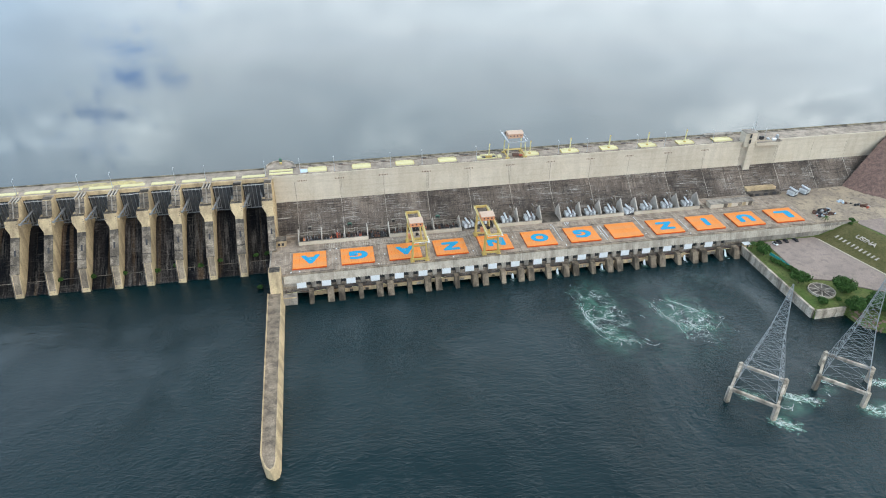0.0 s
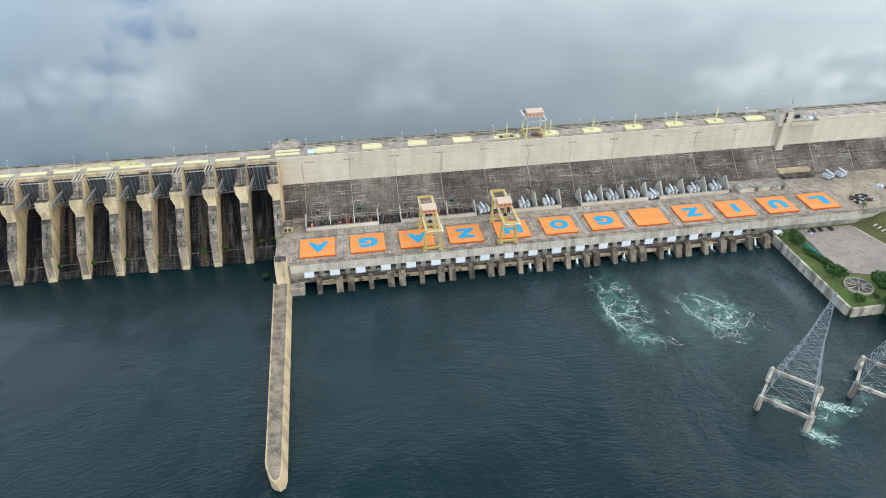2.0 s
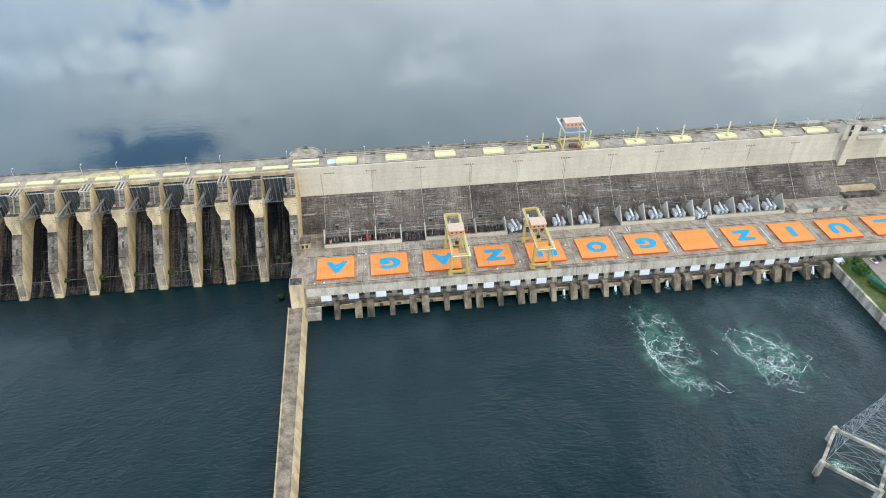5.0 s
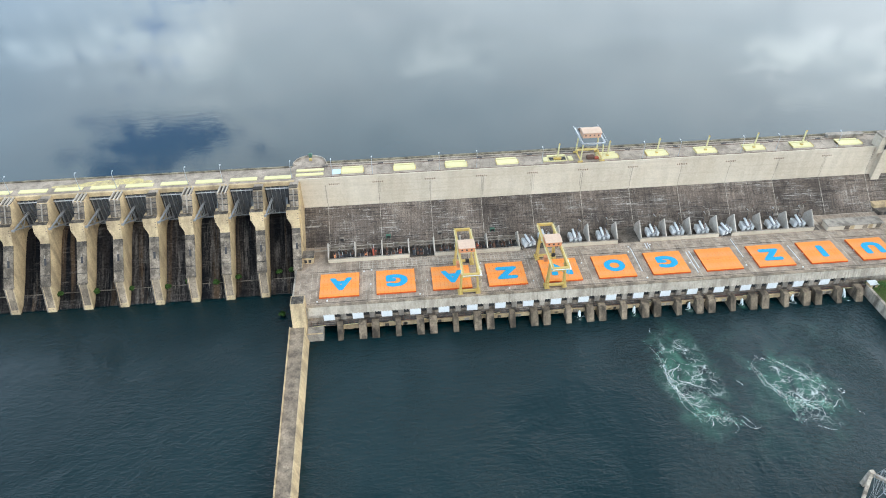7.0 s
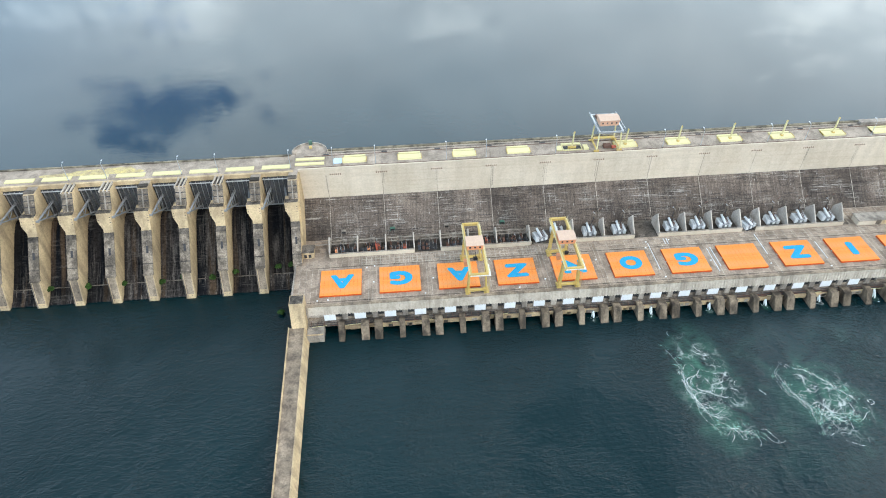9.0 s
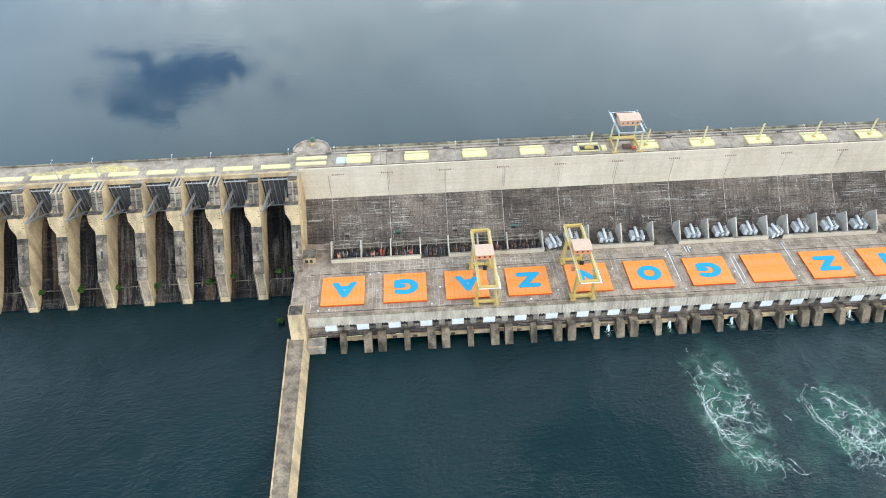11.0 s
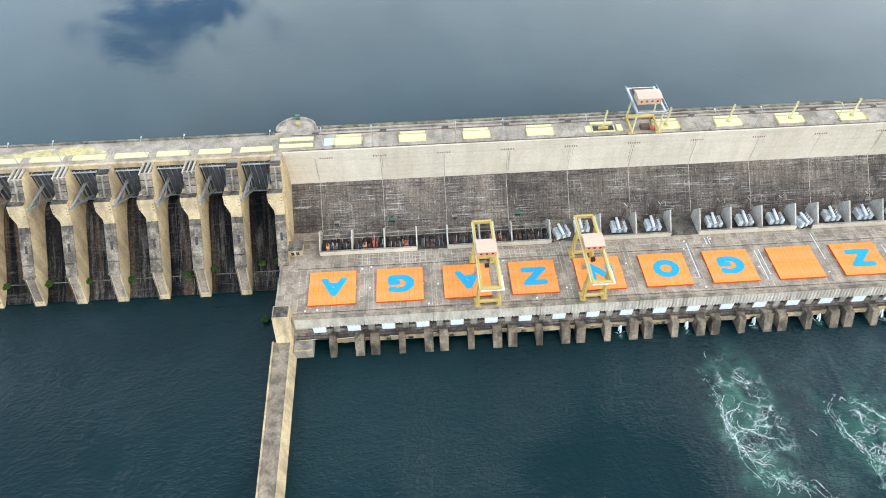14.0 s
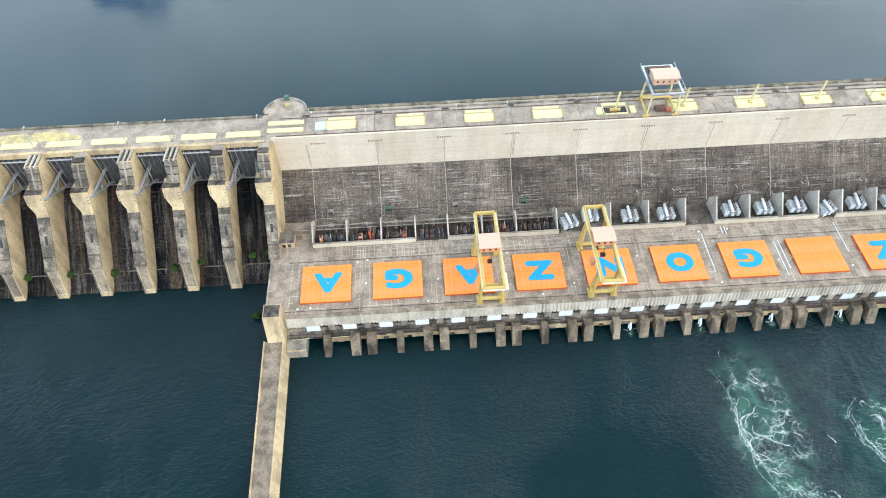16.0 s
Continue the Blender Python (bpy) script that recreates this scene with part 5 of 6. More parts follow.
low_wall(-6.6, 37.2, 28.3)
low_wall(51.0, 98.5, 28.3)
low_wall(120.0, 153.6)
low_wall(166.5, 212.0)
low_wall(219.5, 268.0)
for x in (-6.5, 8.0, 22.6, 37.2, 51.2, 65.8, 80.4, 98.0, 121.0, 137.4, 153.4, 167.0, 181.4, 195.8, 211.5, 222.0, 237.0, 252.6, 268.0):
    fire_wall(x, tall=9.6 if x > 100 else 7.4)
for i, (z, y) in enumerate(((2.8, 35.6), (3.9, 36.8))):
    b = part("bus_beam", M().box(-14, 98, y, y + 0.35, DECK_Z + z, DECK_Z + z + 0.3), GREYC)
    tagged(b, "long pale bus support beam behind the bays", "beam", "bus beams")
rnd = random.Random(4)
for x in (1.2, 15.6, 30.0, 44.5, 58.6, 73.2, 88.6):
    fr = empty("bus_support", (x, 37.0, DECK_Z), "pale concrete post frame carrying the bus beams", "frame", "bus supports")
    for dx in (-0.9, 0.9):
        part("post", M().box(dx - 0.2, dx + 0.2, -0.2, 0.25, 0, 4.4), GREYC, fr)
    part("bracket", M().box(-1.3, 1.3, -0.7, 0.4, 4.4, 4.65), GREYC, fr)
    part("tie", M().box(-0.7, 0.7, -0.1, 0.15, 3.0, 3.25), GREYC, fr)
recess = part("bay_floor", M().box(-6.2, 100, 29.0, 38.0, DECK_Z - 0.25, DECK_Z + 0.02), BAYF)
tagged(part("rear_floor", M().box(-6.2, 100, 38.0, 49.5, DECK_Z - 0.25, DECK_Z + 0.02), STAINED), "stained brown concrete floor behind the bays", "floor", kind="structure")
tagged(part("yard_floor", M().box(100.2, 272, 29.0, 49.5, DECK_Z - 0.25, DECK_Z + 0.02), STAINED), "stained concrete floor of the transformer yard", "floor", kind="structure")
tagged(recess, "dark floor of the equipment bays", "floor", kind="structure")
PLATE = paint("pale_switch_plate", (0.42, 0.42, 0.41), (0.28, 0.27, 0.25), 0.6)
SPECIAL = {0: (SALMON, 3.4, "orange"), 8: (SALMON, 3.0, "orange"), 10: (RED, 5.2, "red oxide"), 11: (RED, 4.6, "red oxide"), 17: (RED, 2.6, "red oxide"), 34: (RED, 3.8, "red oxide"), 46: (RED, 2.8, "red oxide")}
bay_walls = (-6.5, 8.0, 22.6, 37.2, 51.2, 65.8, 80.4, 98.0)


def bay_cabinet(x, y, w, d, h, mt, word):
    e = empty("bay_equipment", (x, y, DECK_Z + 0.02), word + " equipment cabinet in an open bay", "cabinet", "bay equipment")
    part("cabinet", M().box(0, w, 0, d, 0, h), mt, e)
    part("door", M().box(0.12, w - 0.12, -0.07, 0, 0.2, h - 0.3), mt if rnd.random() < 0.6 else RUST, e)
    part("side_plate", M().box(w, w + 0.10, 0.1, d - 0.1, 0.0, h + rnd.uniform(-0.3, 0.5)), PLATE if rnd.random() < 0.45 else BLACKM, e)
    part("vent_hood", M().box(0.2, w * 0.65, d * 0.3, d * 0.8, h, h + 0.4), RUST if rnd.random() < 0.5 else BLACKM, e)
    part("pipe", M().tube((w * 0.8, d * 0.5, h), (w * 0.8, d * 0.9, h + rnd.uniform(0.8, 2.4)), 0.11, 0.11, 6), rnd.choice((STAINED, PLATE, RUST)), e)


n_, x = 0, -3.6
while x < 96.5:
    w = rnd.uniform(1.0, 1.8)
    if min(abs(x + w / 2 - q) for q in bay_walls) > w / 2 + 0.6:
        mt, h, word = SPECIAL.get(n_, (rnd.choice((BLACKM, BLACKM, BLACKM, RUST, GATE)), rnd.uniform(1.7, 2.9), "dark"))
        bay_cabinet(x, 30.0 + rnd.uniform(-0.2, 0.5), w, rnd.uniform(2.2, 3.4), h, mt, word)
        if n_ % 2:
            bay_cabinet(x + 0.2, 34.6 + rnd.uniform(-0.3, 0.5), w * 0.9, rnd.uniform(1.4, 2.0), rnd.uniform(1.4, 2.6), rnd.choice((BLACKM, RUST, BLACKM, STAINED)), "dark")
        n_ += 1
    x += w + rnd.uniform(0.25, 0.8)


TANKM = paint("dull_grey_steel", (0.26, 0.27, 0.28), (0.20, 0.19, 0.18), 0.6)


def transformer():
    m = empty("transformer")
    part("tank", M().box(-1.7, 1.7, -1.5, 3.0, 0.5, 3.5).box(-1.9, 1.9, -1.7, 3.2, 3.5, 3.7), TANKM, m, "grey steel tank")
    for i in range(6):
        part("radiator", M().box(-3.6, -1.9, -1.7 + i * 0.9, -1.3 + i * 0.9, 0.9, 4.0), TRAFO, m)
        part("radiator", M().box(1.9, 3.2, -1.7 + i * 0.9, -1.35 + i * 0.9, 0.9, 3.6), TRAFO, m)
    for x in (-2.7, 2.7):
        part("header_pipe", M().tube((x, -1.6, 4.05), (x, 3.3, 4.05), 0.14, 0.14, 6), STEEL, m)
    part("conservator", M().tube((-0.9, -2.4, 4.4), (-1.3, 3.2, 6.0), 0.6, 0.6, 12), TRAFO, m, "pale oil conservator drum", True)
    for y in (-0.9, 2.2):
        part("drum_stand", M().box(-1.15, -0.85, y - 0.1, y + 0.1, 3.7, 4.8), TANKM, m)
    for x, y in ((0.4, -0.9), (0.6, 0.5), (0.8, 1.9)):
        b_ = part("bushing", M().tube((x, y, 3.7), (x + 0.3, y, 5.9), 0.24, 0.13, 8), RUST, m, "brown porcelain bushing")
        part("bushing_cap", M().tube((x + 0.3, y, 5.9), (x + 0.34, y, 6.15), 0.16, 0.16, 6), STEEL, b_)
    part("control_box", M().box(-0.6, 0.5, -2.0, -1.7, 1.2, 2.6), WHITEP, m)
    part("skid", M().box(-2.3, 2.3, -1.9, 3.3, 0.0, 0.5), BLACKM, m)
    part("pipework", M().tube((-2.6, -1.9, 3.4), (2.6, -1.9, 3.0), 0.13, 0.13, 6), STEEL, m)
    return tagged(m, "pale grey power transformer with radiators and oil drum", "transformer", "transformers")


t0_ = transformer()
t0_.location = (130.5, 33.5, DECK_Z)
for x, y, r in ((146.5, 33.5, 0), (175.0, 33.5, 0), (189.5, 33.5, 0), (204.0, 33.5, 0), (216.5, 31.2, 20), (230.5, 33.5, 0), (245.8, 33.5, 0), (261, 33.5, 0), (113.5, 35.0, 0), (104.0, 32.0, 15), (345.5, 35.6, 25), (356.0, 36.8, 25)):
    copy_thing(t0_, pose(x, y, DECK_Z, 0, 0, r))


def cable_frame():
    m = empty("line_bracket")
    part("post", M().beam((0, 0, 0), (-0.6, -0.6, 4.6), 0.3), PIERGREY, m)
    part("arm", M().beam((-0.6, -0.6, 4.6), (1.8, 0.6, 5.4), 0.24), PIERGREY, m)
    part("arm", M().beam((-0.6, -0.6, 4.5), (-2.2, -2.2, 2.6), 0.24), PIERGREY, m)
    part("arm", M().beam((-0.6, -0.4, 4.8), (-2.0, 0.6, 6.0), 0.2), STEEL, m)
    part("insulator", M().tube((-2.2, -2.2, 2.6), (-3.4, -4.2, -0.6), 0.34, 0.28, 6), RUST, m)
    part("insulator", M().tube((1.8, 0.6, 5.4), (2.0, -0.6, 3.8), 0.2, 0.18, 6), GREYC, m, "pale porcelain insulator")
    part("insulator", M().tube((-2.0, 0.6, 6.0), (-2.4, 0.2, 7.2), 0.24, 0.2, 6), RUST, m)
    part("conductor", M().tube((-1.6, -1.4, 3.6), (-4.4, -6.2, 2.2), 0.2, 0.2, 6).tube((-4.4, -6.2, 2.2), (-5.6, -8.8, 4.0), 0.2, 0.2, 6), BLACKM, m, "black sheathed conductor")
    part("cross_bar", M().beam((-2.6, -1.2, 4.4), (1.6, 1.4, 6.4), 0.2), PIERGREY, m)
    part("insulator", M().tube((1.6, 1.4, 6.4), (2.6, 1.0, 7.8), 0.2, 0.16, 6), RUST, m)
    return tagged(m, "steel line bracket with brown insulators on the dam face", "bracket", "line brackets")


cf = cable_frame()
cf.location = (136.5, 44.1, DECK_Z + 1.1)
for x in (152.5, 180.5, 195, 210, 236, 251.5, 267):
    copy_thing(cf, pose(x, 44.1, DECK_Z + 1.1))
for x in (0.4, 26.4, 55.4, 85.4):
    wv = empty("gallery_window", (x, 45.2, 15.6), "small framed gallery opening in the dam face", "window", "gallery windows")
    for fx0, fx1, fz0, fz1 in ((-1.3, 1.3, 0.95, 1.25), (-1.3, 1.3, -1.25, -0.95), (-1.3, -1.0, -0.95, 0.95), (1.0, 1.3, -0.95, 0.95)):
        part("frame", M().box(fx0, fx1, -0.4, 1.2, fz0, fz1), GREYC if x in (0.4, 55.4) else GREENP, wv)
    part("opening", M().box(-1.0, 1.0, 0.0, 1.2, -0.95, 0.95), BLACKM, wv)

# low service buildings towards the yard
sb = empty("service_building", label="low flat-roofed concrete service building with pale doors", category="building")
part("walls", M().box(275.5, 308, 27.6, 33.4, DECK_Z, DECK_Z + 3.2), WALL, sb)
part("roof", M().box(275, 308.6, 27.0, 34.0, DECK_Z + 3.2, DECK_Z + 3.55), GREYC, sb)
for x in (285.5, 296.5, 304.5):
    part("recess", M().box(x, x + 3.0, 27.53, 27.6, DECK_Z + 0.2, DECK_Z + 2.9), PIERGREY, sb)
    part("door", M().box(x + 3.3, min(307.8, x + 6.0), 27.5, 27.6, DECK_Z + 0.2, DECK_Z + 2.9), TAN, sb)
lg = empty("stepped_gallery", label="concrete gallery steps against the dam foot by the tower", category="gallery", kind="structure")
part("lower_step", M().box(314, 338, 39.0, 46, DECK_Z, DECK_Z + 2.2), STAINED, lg)
part("upper_step", M().box(313, 336, 43.4, 50, DECK_Z + 2.2, DECK_Z + 4.2), TAN, lg)
for x in (317, 324, 331):
    part("opening", M().box(x, x + 3.2, 38.92, 39.0, DECK_Z + 0.3, DECK_Z + 2.2), BLACKM, lg)

# scrap heap in the yard
for i in range(46):
    x, y = rnd.uniform(342, 357) if i < 32 else rnd.uniform(370, 388), 0
    y = rnd.uniform(3, 12) if i < 32 else 20 - (x - 370) * 0.55 + rnd.uniform(-3, 3)
    a, b, c = rnd.uniform(0.5, 2.0), rnd.uniform(0.4, 0.9), rnd.uniform(0.4, 1.2)
    s = part("scrap_piece", M().box(-a, a, -b, b, 0, c).box(-a * 0.6, a * 0.4, -b * 0.7, b * 0.5, c, c * 1.4), rnd.choice((RED, RUST, STEEL, BLACKM, WHITEP, LBLUE, RUST, RUST, BLACKM)))
    s.matrix_world = pose(x, y, 13.15, 0, 0, rnd.uniform(0, 180))
    tagged(s, "weathered piece of stored steel in the yard", "scrap", "yard scrap")

# water spilling between the piers
def spill_jet():
    th = empty("water_jet")
    for dx, far, w0 in ((-0.35, 3.2, 0.16), (0.0, 4.2, 0.22), (0.4, 3.7, 0.15), (0.15, 2.6, 0.12)):
        m = M()
        for i in range(9):
            t = i / 8
            y, z = -9.2 - far * t, 4.2 - 4.1 * t * t
            x, w = dx * (0.4 + t), w0 * (0.8 + 0.7 * t)
            m.v += [(x - w, y, z), (x + w, y, z), (x + w, y + 0.2, z), (x - w, y + 0.2, z)]
            if i:
                b = len(m.v) - 8
                m.f += [(b, b + 1, b + 5, b + 4), (b + 1, b + 2, b + 6, b + 5), (b + 2, b + 3, b + 7, b + 6), (b + 3, b, b + 4, b + 7)]
        part("stream", m, WHITEW, th)
    return tagged(th, "thin white jet of drain water falling into the tailrace", "water jet", "drain jets")


jet = spill_jet()
jet.location.x = 122.5
for x in (151.5, 181, 209.8, 237.5, 266.4):
    copy_thing(jet, pose(x, 0, 0))

# small things lying on the deck
for i, (x, y) in enumerate(((-11.0, -2.2), (-6.0, -2.0), (12.5, 19.2), (41.0, -1.8), (45.5, 8.5), (100.5, 2.5), (129, 14), (157, 20.5), (160.0, -1.5), (186.8, 8.0), (216, 3), (245, -1.6), (158.5, 25), (171, 25.6), (16, 8.5), (16.5, 20), (75, 19.5), (87, -2))):
    c = empty("white_case", (x, y, DECK_Z), "small white equipment case lying on the deck", "case", "deck cases")
    part("case", M().box(-0.34, 0.34, -0.25, 0.25, 0.0, 0.4), WHITEP, c)
    part("lid", M().box(-0.38, 0.38, -0.28, 0.28, 0.4, 0.46), WHITEP, c)
for i, (x, y0, y1) in enumerate(((188.2, 0.0, 17.5), (190.2, 3.5, 18.0), (159.2, 4.0, 24.0), (246.2, 4, 17), (217.5, 10, 26), (168.5, 22.6, 27.0), (170.0, 22.6, 27.0))):
    tagged(part("deck_pipe", M().box(x - 0.16, x + 0.16, y0, y1, DECK_Z, DECK_Z + 0.25).box(x - 0.25, x + 0.25, y0, y0 + 0.4, DECK_Z, DECK_Z + 0.35), TRAFO), "pale pipe lying across the deck", "pipe", "deck pipes")

# paved strip with pale joints between hatches and bays
pg = M()
for x in frange(10, 100, 2.4):
    pg.box(x - 0.15, x + 0.15, 21.6, 27.6, DECK_Z - 0.02, DECK_Z + 0.03)
for y in frange(21.6, 27.6, 2.0):
    pg.box(10, 100, y - 0.15, y + 0.15, DECK_Z - 0.02, DECK_Z + 0.036)
for x in frange(276, 332, 3.6):
    pg.box(x - 0.1, x + 0.1, 25.0, 46.0, DECK_Z - 0.02, DECK_Z + 0.03)
for y in frange(25.0, 46.0, 3.5):
    pg.box(276, 332, y - 0.1, y + 0.1, DECK_Z - 0.02, DECK_Z + 0.036)
for x in frange(104, 272, 4.8):
    pg.box(x - 0.08, x + 0.08, 21.6, 27.6, DECK_Z - 0.02, DECK_Z + 0.03)
for y in (21.6, 24.6, 27.4):
    pg.box(104, 272, y - 0.08, y + 0.08, DECK_Z - 0.02, DECK_Z + 0.036)
for k in range(12):
    for dx in (13.6, 15.6):
        pg.box(PITCH * k + dx - 0.1, PITCH * k + dx + 0.1, -4.4, 27.4, DECK_Z - 0.02, DECK_Z + 0.024)
tagged(part("paving_joints", pg, LIME), "pale joints of the paved strip on the deck", "joints", kind="stuff")

# ---- line towers in the river ----
def river_tower():
    m = empty("line_tower")
    R, Z0, HT = 14.6, 8.5, 58.0
    cor = [(0, R), (R, 0), (0, -R), (-R, 0)]
    foot = part("footing", M().box(0, 0.01, 0, 0.01, 8.0, 8.01), FOOTC, m)
    for x, y in cor:
        part("column", M().beam((x * 1.02, y * 1.02, -6), (x, y, Z0 + 0.6), 2.0, 2.0, 1.8), FOOTC, m, "pale concrete column standing in the water")
    for (xa, ya), (xb, yb) in zip(cor, cor[1:] + cor[:1]):
        part("ring_beam", M().beam((xa, ya, Z0 - 0.5), (xb, yb, Z0 - 0.5), 1.15, 1.5), FOOTC, m, "stained concrete ring beam")
    bpy.data.objects.remove(foot)

    def at(s, z):
        f = (z - Z0) / HT
        k = 0.93 - 1.12 * f if f < 0.5517 else 0.312 * (1 - (f - 0.5517) / 0.4483) + 0.02
        return (cor[s][0] * k, cor[s][1] * k, z)

    zs = [Z0 + 0.6, 14.5, 20.2, 25.6, 30.6, 35.2, 39.4, 43.2, 46.6, 49.8, 52.8, 55.6, 58.2, 60.6, 62.8, 64.8, 66.5]
    for s in range(4):
        for za, zb in ((zs[0], 40.4), (40.4, zs[-1])):
            part("leg", M().beam(at(s, za), at(s, zb), 0.17), TOWERS, m)
        n2 = (s + 1) % 4
        for za, zb in zip(zs[:-1], zs[1:]):
            br = M()
            w = 0.085
            br.beam(at(s, za), at(n2, zb), w).beam(at(n2, za), at(s, zb), w).beam(at(s, zb), at(n2, zb), w)
            if zb < 45:
                mid = Vector(at(s, zb)).lerp(Vector(at(n2, zb)), 0.5)
                br.beam(at(s, za), tuple(mid), 0.06).beam(at(n2, za), tuple(mid), 0.06)
            part("bracing", br, TOWERS, m)
    for z, ln in ((58.2, 1.3),):
        part("cross_arm", M().beam((-ln, 0.6, z), (ln, -0.6, z), 0.35).beam((-ln, 0.6, z), (0, 0, z + 2), 0.2).beam((ln, -0.6, z), (0, 0, z + 2), 0.2), TOWERS, m)
    return tagged(m, "galvanised lattice line tower on a concrete frame in the river", "line tower", "line towers")


lt = river_tower()
lt.location = (210.1, -132.5, 0)
copy_thing(lt, pose(257.1, -132.7, 0))

# ---- planting on the quay ----
def tree(r, h, seed, leaves=700):
    m = empty("tree")
    rr = random.Random(seed)
    tk = M().tube((0, 0, -0.3), (0.1, 0.1, h * 0.45), 0.32, 0.2, 7)
    cl = []
    for i in range(8):
        a = i * 0.8 + rr.uniform(-0.3, 0.3)
        d = r * rr.uniform(0.35, 0.75)
        c = (d * math.cos(a), d * math.sin(a), h * rr.uniform(0.5, 0.82))
        tk.tube((0.1, 0.1, h * rr.uniform(0.25, 0.45)), c, 0.13, 0.04, 5)
        cl.append((Vector(c), r * rr.uniform(0.32, 0.55)))
    cl.append((Vector((0, 0, h * 0.85)), r * 0.5))
    part("trunk", tk, BARK, m)
    cr = M()
    for i in range(leaves):
        c, q = cl[rr.randrange(len(cl))]
        v = Vector((rr.gauss(0, 1), rr.gauss(0, 1), rr.gauss(0, 0.8))).normalized() * q * rr.uniform(0.55, 1.08)
        p = c + v
        u = Vector((rr.uniform(-1, 1), rr.uniform(-1, 1), rr.uniform(-0.5, 0.5))).normalized()
        w = v.cross(u).normalized() if v.cross(u).length > 1e-4 else Vector((1, 0, 0))
        s = rr.uniform(0.35, 0.75)
        n = len(cr.v)
        cr.v += [tuple(p - u * s), tuple(p + w * s * 0.7), tuple(p + u * s), tuple(p - w * s * 0.7 + v.normalized() * s * 0.4)]
        cr.f.append((n, n + 1, n + 2, n + 3))
    me_ = bpy.data.meshes.new("crown")
    me_.from_pydata(cr.v, [], cr.f)
    me_.materials.append(LEAF)
    part("crown", None, None, m, mesh=me_)
    return tagged(m, "dense dark green tree on the quay lawn", "tree", "quay trees")


big, mid_, shrub = tree(6.6, 8.8, 1, 2600), tree(5.2, 7.4, 2, 1900), tree(2.7, 3.2, 3, 800)
tagged(shrub, "low clipped green shrub on the quay lawn", "shrub", "quay shrubs")
big.location = (304.8, -69.0, 5.4)
mid_.location = (286.6, -56.0, 5.4)
shrub.location = (287.4, -76.2, 5.4)


def palm(seed, h=3.6):
    """A low palm: a short ringed stem and arching fronds of many leaflets."""
    m = empty("palm")
    rr = random.Random(seed)
    part("trunk", M().tube((0, 0, -0.3), (0.1, 0.05, h), 0.24, 0.16, 8), BARK, m)
    for i in range(11):
        a, fr = 0.571 * i + rr.uniform(-0.15, 0.15), M()
        tilt, ln = rr.uniform(0.1, 0.9), rr.uniform(2.4, 3.2)
        last = Vector((0.1, 0.05, h))
        for k in range(1, 8):
            t = k / 7
            p = Vector((0.1 + ln * t * math.cos(a), 0.05 + ln * t * math.sin(a), h + ln * (tilt * t - 1.1 * t * t)))
            side = Vector((-math.sin(a), math.cos(a), -0.35)) * (0.75 * math.sin(math.pi * (0.15 + 0.8 * t)))
            for q in (1, -1):
                tip = p + Vector((side.x * q, side.y * q, side.z)) + (p - last) * 0.6
                n = len(fr.v)
                fr.v += [tuple(last), tuple(p), tuple(tip)]
                fr.f.append((n, n + 1, n + 2))
            last = p
        part("frond", fr, LEAF, m)
    return tagged(m, "low green palm with arching fronds", "palm", "palms")


palm(5).location = (342.0, -3.0, 13.1)
p_ = palm(6, 4.4)
p_.location = (282.6, -14.6, 5.4)
for o, x, y, r, k in ((mid_, 285.2, -23.6, 90, 0.85), (shrub, 286.6, -31.5, 10, 0.75), (shrub, 287.6, -34.8, 60, 0.8), (shrub, 288.8, -38.2, 130, 0.75), (shrub, 290.2, -41.8, 80, 0.85), (shrub, 291.6, -45.0, 30, 0.8), (shrub, 290.4, -48.2, 200, 0.9), (shrub, 291.2, -11.4, 15, 0.7), (shrub, 288.0, -13.0, 75, 0.6), (shrub, 298.2, -75.6, 0, 0.55), (shrub, 309.5, -69.0, 40, 0.7),
                      (mid_, 303, -86, 160, 1), (big, 312, -88, 70, 1), (big, 321, -94, 120, 1), (mid_, 329, -86, 20, 1), (big, 337, -95, 210, 1), (big, 346, -88, 10, 1), (mid_, 326, -104, 30, 1), (big, 342, -106, 33, 1), (mid_, 318, -82, 50, 0.9), (big, 330, -97, 250, 1), (big, 354, -98, 200, 1), (mid_, 347, -114, 140, 1), (shrub, 300.5, -81, 80, 1), (shrub, 325, -79, 30, 0.8), (shrub, 360, -6.0, 30, 0.7), (shrub, 356, -9.5, 120, 0.5)):
    copy_thing(o, pose(x, y, bank_height(x, y) - 0.1, 0, 0, r) @ Matrix.Scale(k, 4))

ph = empty("pump_hut", (280.6, -11.2, 5.4), "small hut with a flat white roof beside the quay", "hut")
part("walls", M().box(-2.2, 2.2, -1.6, 1.6, 0, 1.9), TAN, ph)
part("roof", M().box(-2.5, 2.5, -1.9, 1.9, 1.9, 2.15), WHITEP, ph, "flat white roof")
part("door", M().box(-0.5, 0.5, -1.67, -1.6, 0, 1.7), BLACKM, ph)

